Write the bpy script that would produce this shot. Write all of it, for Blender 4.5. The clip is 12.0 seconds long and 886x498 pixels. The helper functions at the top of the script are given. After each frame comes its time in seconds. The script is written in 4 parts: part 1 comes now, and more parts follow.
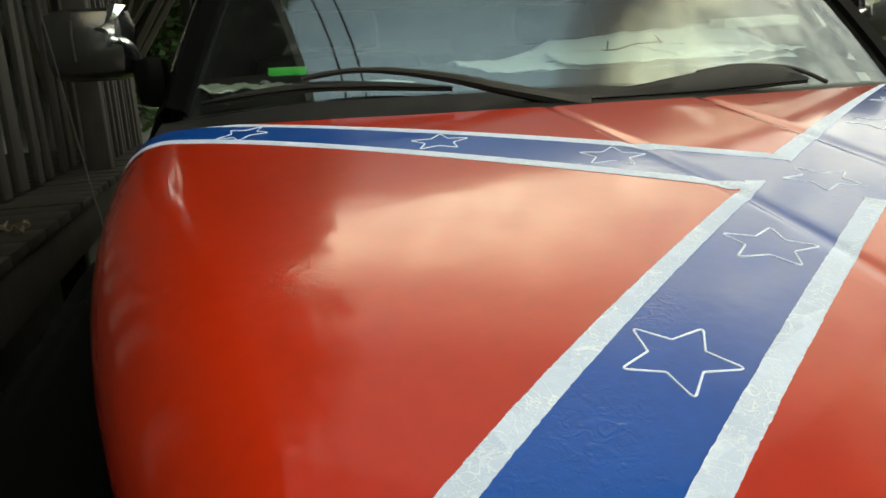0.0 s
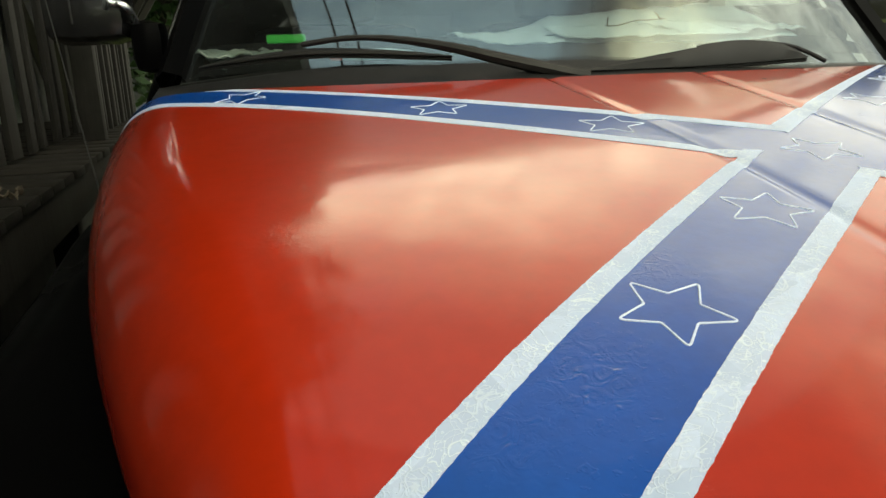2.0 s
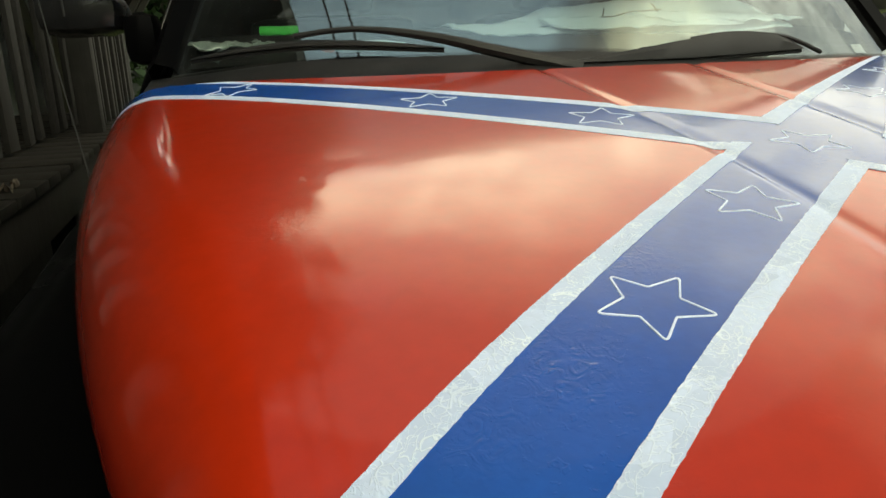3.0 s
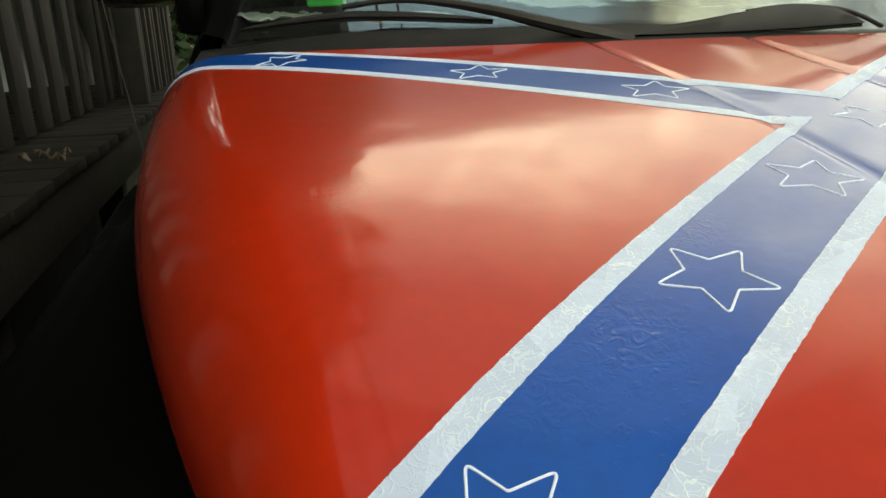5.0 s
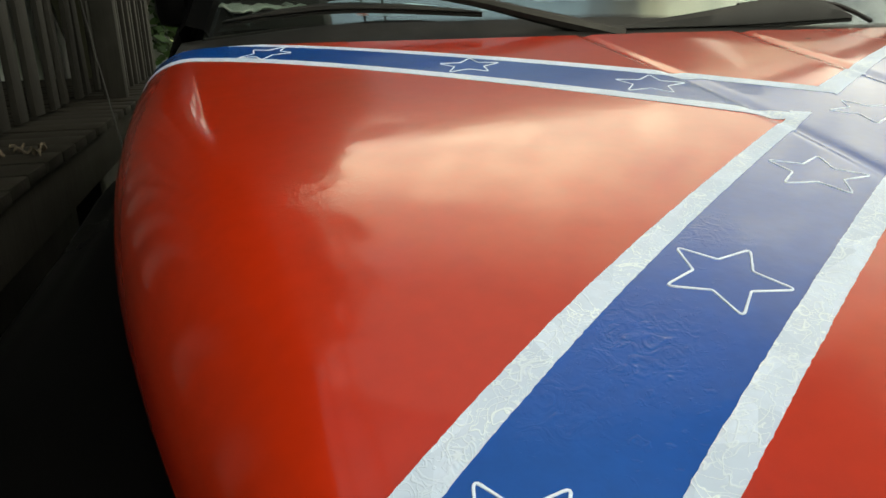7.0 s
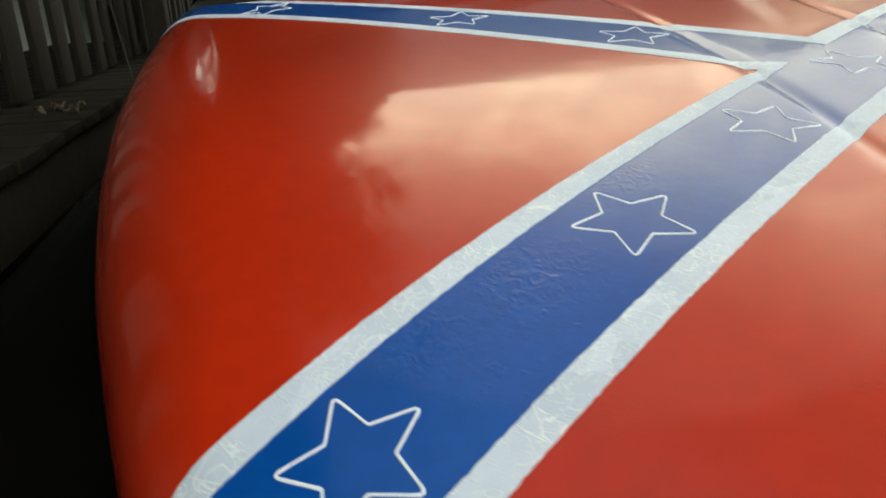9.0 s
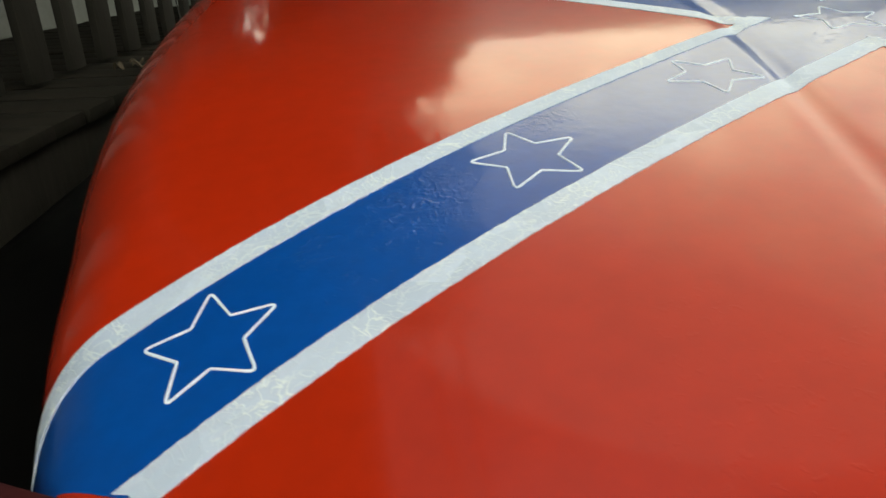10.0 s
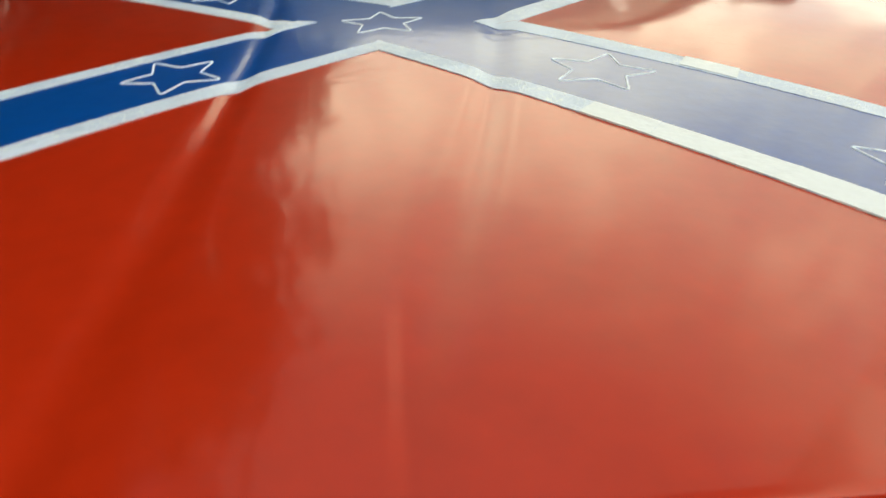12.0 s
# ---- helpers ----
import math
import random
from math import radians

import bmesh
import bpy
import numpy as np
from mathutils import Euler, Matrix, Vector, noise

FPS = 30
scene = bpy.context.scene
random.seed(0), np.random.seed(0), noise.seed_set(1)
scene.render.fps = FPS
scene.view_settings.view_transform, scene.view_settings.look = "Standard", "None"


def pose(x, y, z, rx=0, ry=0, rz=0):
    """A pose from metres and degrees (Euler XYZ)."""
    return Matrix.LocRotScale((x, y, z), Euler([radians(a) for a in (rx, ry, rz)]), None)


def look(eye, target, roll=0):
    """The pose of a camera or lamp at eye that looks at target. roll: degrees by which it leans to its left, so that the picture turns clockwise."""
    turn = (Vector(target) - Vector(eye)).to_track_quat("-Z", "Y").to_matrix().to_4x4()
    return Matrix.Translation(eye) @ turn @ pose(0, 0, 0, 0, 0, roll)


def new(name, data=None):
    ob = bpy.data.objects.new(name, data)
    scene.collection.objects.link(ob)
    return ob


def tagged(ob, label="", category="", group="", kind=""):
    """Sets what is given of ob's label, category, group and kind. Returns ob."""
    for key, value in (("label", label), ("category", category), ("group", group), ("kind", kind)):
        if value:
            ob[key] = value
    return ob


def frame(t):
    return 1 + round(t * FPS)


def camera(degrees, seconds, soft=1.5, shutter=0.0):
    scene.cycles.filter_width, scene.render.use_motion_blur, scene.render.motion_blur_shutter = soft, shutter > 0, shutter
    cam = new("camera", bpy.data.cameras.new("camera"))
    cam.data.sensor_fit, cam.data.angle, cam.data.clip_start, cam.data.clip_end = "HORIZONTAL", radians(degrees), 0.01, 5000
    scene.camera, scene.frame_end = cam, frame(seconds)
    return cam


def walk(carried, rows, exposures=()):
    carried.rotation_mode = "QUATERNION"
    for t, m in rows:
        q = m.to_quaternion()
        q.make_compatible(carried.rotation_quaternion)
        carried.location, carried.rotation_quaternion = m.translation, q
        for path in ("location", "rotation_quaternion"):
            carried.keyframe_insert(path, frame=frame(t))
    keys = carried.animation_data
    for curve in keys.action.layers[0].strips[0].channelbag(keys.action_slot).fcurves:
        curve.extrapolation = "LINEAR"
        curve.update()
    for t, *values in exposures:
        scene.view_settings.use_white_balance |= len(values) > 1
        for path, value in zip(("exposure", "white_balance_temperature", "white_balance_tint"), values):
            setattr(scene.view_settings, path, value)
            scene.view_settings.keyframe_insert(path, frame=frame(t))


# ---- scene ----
cam = camera(64.35, 12.0, shutter=0.5)
PATH = [
    (0, (-0.5181, -0.6212, 0.1165), (-0.1403, 1.2861, -0.3519), -3.04),
    (0.5, (-0.5160, -0.6081, 0.1089), (-0.0782, 1.2883, -0.3514), -2.10),
    (1, (-0.5192, -0.6199, 0.1066), (-0.1824, 1.2928, -0.3710), -2.49),
    (1.5, (-0.5290, -0.6190, 0.0974), (-0.1339, 1.2687, -0.4325), -1.05),
    (2, (-0.5250, -0.6286, 0.0976), (-0.1330, 1.2635, -0.4187), -1.80),
    (2.5, (-0.5206, -0.6208, 0.0967), (-0.1370, 1.2731, -0.4191), -1.89),
    (3, (-0.5106, -0.6296, 0.0978), (-0.1250, 1.2576, -0.4404), -1.90),
    (5, (-0.5282, -0.6316, 0.0940), (-0.2411, 1.2547, -0.5054), -1.59),
    (5.5, (-0.5348, -0.6312, 0.0952), (-0.2288, 1.2463, -0.5223), -0.84),
    (6, (-0.5351, -0.6257, 0.0933), (-0.2151, 1.2486, -0.5269), -1.02),
    (6.5, (-0.5348, -0.6170, 0.0916), (-0.1986, 1.2560, -0.5240), -1.33),
    (7, (-0.5349, -0.6094, 0.0910), (-0.1987, 1.2643, -0.5224), -1.31),
    (9, (-0.4533, -0.6411, 0.0795), (-0.2789, 1.2232, -0.6231), -1.95),
    (9.5, (-0.3851, -0.6729, 0.0726), (-0.3572, 1.1724, -0.6979), -2.11),
    (10, (-0.3422, -0.6886, 0.0648), (-0.4227, 1.1550, -0.7064), -2.12),
    (10.5, (-0.2992, -0.6905, 0.0539), (-0.2786, 1.1194, -0.7967), -3.19),
    (11, (-0.2253, -0.6593, 0.0428), (0.0306, 1.1441, -0.7833), -0.96),
    (11.5, (-0.0865, -0.6352, 0.0429), (0.1972, 1.2198, -0.6487), -5.18),
    (12, (0.0021, -0.6836, 0.0457), (0.1258, 1.1693, -0.6969), -1.09),
]
walk(cam, [(t, look(eye, target, roll)) for t, eye, target, roll in PATH], exposures=((0.0, 0.30), (7.0, 0.32), (9.5, 0.16), (11.0, 0.25), (12.0, 0.10)))

# ---------------------------------------------------------------- light
SUN_EL, SUN_AZ = 30.0, 8.0
world = bpy.data.worlds.new("world")
scene.world = world
world.use_nodes = True
wn, wl = world.node_tree.nodes, world.node_tree.links
sky = wn.new("ShaderNodeTexSky")
sky.sky_type, sky.sun_disc = "NISHITA", False
sky.sun_elevation, sky.sun_rotation = radians(SUN_EL), radians(SUN_AZ)
sky.dust_density = 1.5
wcoord = wn.new("ShaderNodeTexCoord")
cloud = wn.new("ShaderNodeTexNoise")
cloud.inputs["Scale"].default_value, cloud.inputs["Detail"].default_value = 8.0, 10.0
cloud.inputs["Roughness"].default_value, cloud.inputs["Distortion"].default_value = 0.66, 0.5
wl.new(wcoord.outputs["Generated"], cloud.inputs["Vector"])
updown = wn.new("ShaderNodeSeparateXYZ")
wl.new(wcoord.outputs["Generated"], updown.inputs[0])
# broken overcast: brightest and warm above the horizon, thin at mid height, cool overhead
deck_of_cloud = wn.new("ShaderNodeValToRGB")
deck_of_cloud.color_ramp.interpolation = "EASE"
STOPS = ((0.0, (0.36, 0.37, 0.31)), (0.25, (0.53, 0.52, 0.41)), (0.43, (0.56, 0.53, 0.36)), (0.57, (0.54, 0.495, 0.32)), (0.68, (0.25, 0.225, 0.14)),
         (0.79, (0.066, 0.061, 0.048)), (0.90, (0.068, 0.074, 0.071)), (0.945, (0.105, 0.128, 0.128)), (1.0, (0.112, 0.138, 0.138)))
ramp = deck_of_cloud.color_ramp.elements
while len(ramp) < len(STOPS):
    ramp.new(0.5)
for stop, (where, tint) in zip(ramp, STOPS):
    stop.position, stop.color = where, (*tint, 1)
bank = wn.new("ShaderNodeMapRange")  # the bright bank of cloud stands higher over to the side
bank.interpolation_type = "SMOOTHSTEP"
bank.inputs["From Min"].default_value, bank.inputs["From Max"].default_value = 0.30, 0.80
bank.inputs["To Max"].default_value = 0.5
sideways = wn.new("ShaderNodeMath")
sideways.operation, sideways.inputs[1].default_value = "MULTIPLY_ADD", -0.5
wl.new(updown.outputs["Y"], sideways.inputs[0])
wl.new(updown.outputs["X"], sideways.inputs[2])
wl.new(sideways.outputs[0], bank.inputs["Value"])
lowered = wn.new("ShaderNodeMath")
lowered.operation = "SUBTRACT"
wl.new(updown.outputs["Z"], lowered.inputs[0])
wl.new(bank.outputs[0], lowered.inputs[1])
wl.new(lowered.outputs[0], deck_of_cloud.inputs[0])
billow = wn.new("ShaderNodeMapRange")
billow.interpolation_type = "SMOOTHSTEP"
billow.inputs["From Min"].default_value, billow.inputs["From Max"].default_value = 0.32, 0.68
billow.inputs["To Min"].default_value, billow.inputs["To Max"].default_value = 12.5, 29.5
wl.new(cloud.outputs["Fac"], billow.inputs["Value"])
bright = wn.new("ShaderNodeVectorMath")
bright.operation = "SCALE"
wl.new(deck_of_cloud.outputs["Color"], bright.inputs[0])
calm = wn.new("ShaderNodeMapRange")  # smoother cloud overhead
calm.inputs["From Min"].default_value, calm.inputs["From Max"].default_value = 0.65, 0.95
wl.new(updown.outputs["Z"], calm.inputs["Value"])
evened = wn.new("ShaderNodeMix")
evened.inputs["B"].default_value = 21.0
wl.new(calm.outputs[0], evened.inputs["Factor"])
wl.new(billow.outputs[0], evened.inputs["A"])
aside = wn.new("ShaderNodeMapRange")  # the cloud is thinner in front of the sun's side, thicker away to the side
aside.interpolation_type = "SMOOTHSTEP"
aside.inputs["From Min"].default_value, aside.inputs["From Max"].default_value = 0.15, 0.75
aside.inputs["To Min"].default_value, aside.inputs["To Max"].default_value = 1.0, 0.7
wl.new(updown.outputs["X"], aside.inputs["Value"])
thinned = wn.new("ShaderNodeMath")
thinned.operation = "MULTIPLY"
wl.new(evened.outputs["Result"], thinned.inputs[0])
wl.new(aside.outputs[0], thinned.inputs[1])
behind = wn.new("ShaderNodeMapRange")  # unseen sky behind the camera, brightened to add fill light
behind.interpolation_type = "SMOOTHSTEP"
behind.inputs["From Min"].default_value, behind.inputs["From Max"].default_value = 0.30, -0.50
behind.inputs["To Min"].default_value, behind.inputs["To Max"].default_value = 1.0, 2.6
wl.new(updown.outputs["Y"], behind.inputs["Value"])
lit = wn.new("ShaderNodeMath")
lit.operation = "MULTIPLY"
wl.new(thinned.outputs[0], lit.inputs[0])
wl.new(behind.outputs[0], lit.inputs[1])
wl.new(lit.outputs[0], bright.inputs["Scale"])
cover = wn.new("ShaderNodeMapRange")  # a little blue shows between the clouds
cover.inputs["From Min"].default_value, cover.inputs["From Max"].default_value = 0.36, 0.5
cover.inputs["To Min"].default_value = 0.8
wl.new(cloud.outputs["Fac"], cover.inputs["Value"])
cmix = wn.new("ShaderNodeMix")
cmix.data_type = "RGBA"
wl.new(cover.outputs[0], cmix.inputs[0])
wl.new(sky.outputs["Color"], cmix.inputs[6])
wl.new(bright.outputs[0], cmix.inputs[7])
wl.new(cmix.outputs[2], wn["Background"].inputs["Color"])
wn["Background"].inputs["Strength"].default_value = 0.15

sun_data = bpy.data.lights.new("sun", "SUN")
sun_data.energy, sun_data.angle, sun_data.color = 0.35, radians(75), (1.0, 0.92, 0.76)
sun = new("sun", sun_data)
sun.matrix_world = look((math.sin(radians(SUN_AZ)) * 20, math.cos(radians(SUN_AZ)) * 20, 20 * math.tan(radians(SUN_EL))), (0, 0, 0))


# ---------------------------------------------------------------- materials
def material(name, color, rough=0.5, metal=0.0, vary=0.12, scale=8.0, fine=120.0, bump=0.0, bump_scale=200.0,
             rough_vary=0.08, coat=0.0, random_value=0.0, stretch=(1, 1, 1), dirt=None, dirt_amount=0.0, dirt_scale=5.0):
    """A surface with colour and gloss that vary at two scales, fine relief and optional dirt."""
    m = bpy.data.materials.new(name)
    m.use_nodes = True
    n, l = m.node_tree.nodes, m.node_tree.links
    b = n["Principled BSDF"]
    tc = n.new("ShaderNodeTexCoord")
    mp = n.new("ShaderNodeMapping")
    mp.inputs["Scale"].default_value = stretch
    l.new(tc.outputs["Object"], mp.inputs["Vector"])
    big, small = n.new("ShaderNodeTexNoise"), n.new("ShaderNodeTexNoise")
    big.inputs["Scale"].default_value, big.inputs["Detail"].default_value = scale, 4
    small.inputs["Scale"].default_value, small.inputs["Detail"].default_value = fine, 3
    for t in (big, small):
        l.new(mp.outputs["Vector"], t.inputs["Vector"])
    add = n.new("ShaderNodeMath")
    add.operation = "ADD"
    l.new(big.outputs["Fac"], add.inputs[0])
    l.new(small.outputs["Fac"], add.inputs[1])
    last = add.outputs[0]
    rng = n.new("ShaderNodeMapRange")
    rng.inputs["From Min"].default_value, rng.inputs["From Max"].default_value = 0.5, 1.5
    rng.inputs["To Min"].default_value, rng.inputs["To Max"].default_value = 1 - vary, 1 + vary
    l.new(last, rng.inputs["Value"])
    value = rng.outputs[0]
    if random_value:
        info = n.new("ShaderNodeObjectInfo")
        r2 = n.new("ShaderNodeMapRange")
        r2.inputs["To Min"].default_value, r2.inputs["To Max"].default_value = 1 - random_value, 1 + random_value
        l.new(info.outputs["Random"], r2.inputs["Value"])
        mul = n.new("ShaderNodeMath")
        mul.operation = "MULTIPLY"
        l.new(value, mul.inputs[0])
        l.new(r2.outputs[0], mul.inputs[1])
        value = mul.outputs[0]
    hsv = n.new("ShaderNodeHueSaturation")
    hsv.inputs["Color"].default_value = (*color, 1)
    l.new(value, hsv.inputs["Value"])
    out = hsv.outputs["Color"]
    if dirt:
        dn = n.new("ShaderNodeTexNoise")
        dn.inputs["Scale"].default_value, dn.inputs["Detail"].default_value = dirt_scale, 8
        l.new(tc.outputs["Object"], dn.inputs["Vector"])
        dr = n.new("ShaderNodeMapRange")
        dr.inputs["From Min"].default_value, dr.inputs["From Max"].default_value = 0.5, 0.72
        dr.inputs["To Max"].default_value = dirt_amount
        l.new(dn.outputs["Fac"], dr.inputs["Value"])
        mx = n.new("ShaderNodeMix")
        mx.data_type = "RGBA"
        mx.inputs[7].default_value = (*dirt, 1)
        l.new(dr.outputs[0], mx.inputs[0])
        l.new(out, mx.inputs[6])
        out = mx.outputs[2]
    l.new(out, b.inputs["Base Color"])
    rr = n.new("ShaderNodeMapRange")
    rr.inputs["From Min"].default_value, rr.inputs["From Max"].default_value = 0.3, 0.7
    rr.inputs["To Min"].default_value, rr.inputs["To Max"].default_value = max(0.02, rough - rough_vary), min(1, rough + rough_vary)
    l.new(big.outputs["Fac"], rr.inputs["Value"])
    l.new(rr.outputs[0], b.inputs["Roughness"])
    b.inputs["Metallic"].default_value = metal
    b.inputs["Coat Weight"].default_value = coat
    if bump:
        bn = n.new("ShaderNodeTexNoise")
        bn.inputs["Scale"].default_value, bn.inputs["Detail"].default_value = bump_scale, 4
        l.new(mp.outputs["Vector"], bn.inputs["Vector"])
        bp = n.new("ShaderNodeBump")
        bp.inputs["Strength"].default_value, bp.inputs["Distance"].default_value = bump, 0.002
        l.new(bn.outputs["Fac"], bp.inputs["Height"])
        l.new(bp.outputs["Normal"], b.inputs["Normal"])
    return m


def glass_material(name, tint, rough=0.0):
    m = bpy.data.materials.new(name)
    m.use_nodes = True
    b = m.node_tree.nodes["Principled BSDF"]
    b.inputs["Base Color"].default_value = (*tint, 1)
    b.inputs["Transmission Weight"].default_value = 1.0
    b.inputs["Roughness"].default_value, b.inputs["IOR"].default_value = rough, 2.05
    return m


RED = material("red_paint", (0.415, 0.0200, 0.0028), 0.36, vary=0.13, scale=5, fine=60, bump=0.10, bump_scale=28, rough_vary=0.05)
BLUE = material("blue_paint", (0.001, 0.066, 0.36), 0.34, vary=0.16, scale=7, fine=90, bump=0.10, bump_scale=70, rough_vary=0.06)
TAPE = material("white_tape", (0.59, 0.69, 0.92), 0.45, vary=0.10, scale=30, fine=160)
LINE = material("white_line", (0.68, 0.78, 0.97), 0.5, vary=0.06, scale=60, fine=200)
BLACK = material("black_body_paint", (0.0022, 0.0022, 0.0025), 0.35, vary=0.2, scale=4, fine=60, dirt=(0.0045, 0.0042, 0.004), dirt_amount=0.4)
CAB_BLACK = material("black_cab_paint", (0.006, 0.006, 0.007), 0.10, vary=0.2, scale=4, fine=60, rough_vary=0.04)
NOSE = material("overspray_black_paint", (0.042, 0.0085, 0.0100), 0.5, vary=0.25, scale=9, fine=140, bump=0.12, bump_scale=300, dirt=(0.012, 0.009, 0.012), dirt_amount=0.6, dirt_scale=7)
NEW_TAPE = material("new_white_tape", (0.70, 0.77, 0.91), 0.4, vary=0.06, scale=40, fine=160, bump=0.3, bump_scale=120)
BLACK.node_tree.nodes["Principled BSDF"].inputs["Specular IOR Level"].default_value = 0.02
NOSE.node_tree.nodes["Principled BSDF"].inputs["Specular IOR Level"].default_value = 0.10
PLASTIC = material("black_plastic", (0.009, 0.0085, 0.009), 0.55, vary=0.2, scale=10, fine=200, bump=0.2, bump_scale=600, dirt=(0.03, 0.027, 0.027), dirt_amount=0.3, dirt_scale=12)
PLASTIC.node_tree.nodes["Principled BSDF"].inputs["Specular IOR Level"].default_value = 0.38


def math_node(m, op, a, b=None, c=None):
    n = m.node_tree.nodes.new("ShaderNodeMath")
    n.operation = op
    for k, v in enumerate((a, b, c)):
        if v is None:
            continue
        if isinstance(v, (int, float)):
            n.inputs[k].default_value = v
        else:
            m.node_tree.links.new(v, n.inputs[k])
    return n.outputs[0]


def noise_node(m, scale, detail=3.0, distort=0.0):
    n = m.node_tree.nodes.new("ShaderNodeTexNoise")
    n.inputs["Scale"].default_value, n.inputs["Detail"].default_value, n.inputs["Distortion"].default_value = scale, detail, distort
    tc = m.node_tree.nodes.new("ShaderNodeTexCoord")
    m.node_tree.links.new(tc.outputs["Object"], n.inputs["Vector"])
    return n.outputs["Fac"]


def crinkle(m):
    """Fine raised swirls and overlapping bits, as on creased tape."""
    n, l = m.node_tree.nodes, m.node_tree.links
    b = n["Principled BSDF"]
    lines = None
    for scale, wide in ((48, 0.020), (100, 0.026), (30, 0.012)):
        v = math_node(m, "ABSOLUTE", math_node(m, "SUBTRACT", noise_node(m, scale, 1.5, 1.2), 0.5))
        r = n.new("ShaderNodeMapRange")
        r.interpolation_type = "SMOOTHSTEP"
        r.inputs["From Max"].default_value = wide
        r.inputs["To Min"].default_value, r.inputs["To Max"].default_value = 1.0, 0.0
        l.new(v, r.inputs["Value"])
        lines = r.outputs[0] if lines is None else math_node(m, "MAXIMUM", lines, r.outputs[0])
    patch = n.new("ShaderNodeTexVoronoi")
    patch.inputs["Scale"].default_value = 30
    tc = n.new("ShaderNodeTexCoord")
    l.new(tc.outputs["Object"], patch.inputs["Vector"])
    tone = n.new("ShaderNodeSeparateColor")
    l.new(patch.outputs["Color"], tone.inputs[0])
    base = b.inputs["Base Color"].links[0].from_socket
    shade = n.new("ShaderNodeMix")
    shade.data_type = "RGBA"
    shade.inputs[7].default_value = (0.46, 0.56, 0.78, 1)
    l.new(math_node(m, "MULTIPLY", tone.outputs[0], 0.8), shade.inputs[0])
    l.new(base, shade.inputs[6])
    white = n.new("ShaderNodeMix")
    white.data_type = "RGBA"
    white.inputs[7].default_value = (0.82, 0.90, 1.0, 1)
    l.new(math_node(m, "MULTIPLY", lines, math_node(m, "MULTIPLY_ADD", tone.outputs[1], 0.75, 0.1)), white.inputs[0])
    l.new(shade.outputs[2], white.inputs[6])
    l.new(white.outputs[2], b.inputs["Base Color"])
    bp = n.new("ShaderNodeBump")
    bp.inputs["Strength"].default_value, bp.inputs["Distance"].default_value = 0.4, 0.0008
    l.new(math_node(m, "MULTIPLY_ADD", tone.outputs[0], 0.35, math_node(m, "MULTIPLY_ADD", noise_node(m, 160, 3), 0.4, lines)), bp.inputs["Height"])
    l.new(bp.outputs["Normal"], b.inputs["Normal"])


def blemishes(m, spots, patches, strength):
    """Small wrinkles and blisters in the paint, here and there."""
    n, l = m.node_tree.nodes, m.node_tree.links
    b = n["Principled BSDF"]
    r1, r2 = n.new("ShaderNodeMapRange"), n.new("ShaderNodeMapRange")
    for r, v, lo, hi in ((r1, noise_node(m, spots, 2.0, 0.8), 0.60, 0.72), (r2, noise_node(m, patches, 2.0), 0.55, 0.70)):
        r.interpolation_type = "SMOOTHSTEP"
        r.inputs["From Min"].default_value, r.inputs["From Max"].default_value = lo, hi
        l.new(v, r.inputs["Value"])
    bp = n.new("ShaderNodeBump")
    bp.inputs["Strength"].default_value, bp.inputs["Distance"].default_value = strength, 0.0015
    l.new(math_node(m, "MULTIPLY", r1.outputs[0], r2.outputs[0]), bp.inputs["Height"])
    old = b.inputs["Normal"].links
    if old:
        l.new(old[0].from_socket, bp.inputs["Normal"])
    l.new(bp.outputs["Normal"], b.inputs["Normal"])


def wrinkles(m, spots, deep):
    """Puckered spots where the paint has lifted: (x, y, z, radius)."""
    n, l = m.node_tree.nodes, m.node_tree.links
    b = n["Principled BSDF"]
    tc = n.new("ShaderNodeTexCoord")
    mask = None
    for x, y, z, r in spots:
        far = n.new("ShaderNodeVectorMath")
        far.operation = "DISTANCE"
        far.inputs[1].default_value = (x, y, z)
        l.new(tc.outputs["Object"], far.inputs[0])
        near = n.new("ShaderNodeMapRange")
        near.interpolation_type = "SMOOTHSTEP"
        near.inputs["From Min"].default_value, near.inputs["From Max"].default_value = r, r * 0.15
        l.new(far.outputs["Value"], near.inputs["Value"])
        mask = near.outputs[0] if mask is None else math_node(m, "MAXIMUM", mask, near.outputs[0])
    ridge = math_node(m, "ABSOLUTE", math_node(m, "SUBTRACT", noise_node(m, 75, 4.0, 1.6), 0.5))
    pocks = math_node(m, "GREATER_THAN", noise_node(m, 140, 2.0, 0.6), 0.60)
    bp = n.new("ShaderNodeBump")
    bp.inputs["Strength"].default_value, bp.inputs["Distance"].default_value = deep, 0.0016
    l.new(math_node(m, "MULTIPLY", mask, math_node(m, "MULTIPLY_ADD", pocks, 0.35, ridge)), bp.inputs["Height"])
    l.new(b.inputs["Normal"].links[0].from_socket, bp.inputs["Normal"])
    l.new(bp.outputs["Normal"], b.inputs["Normal"])


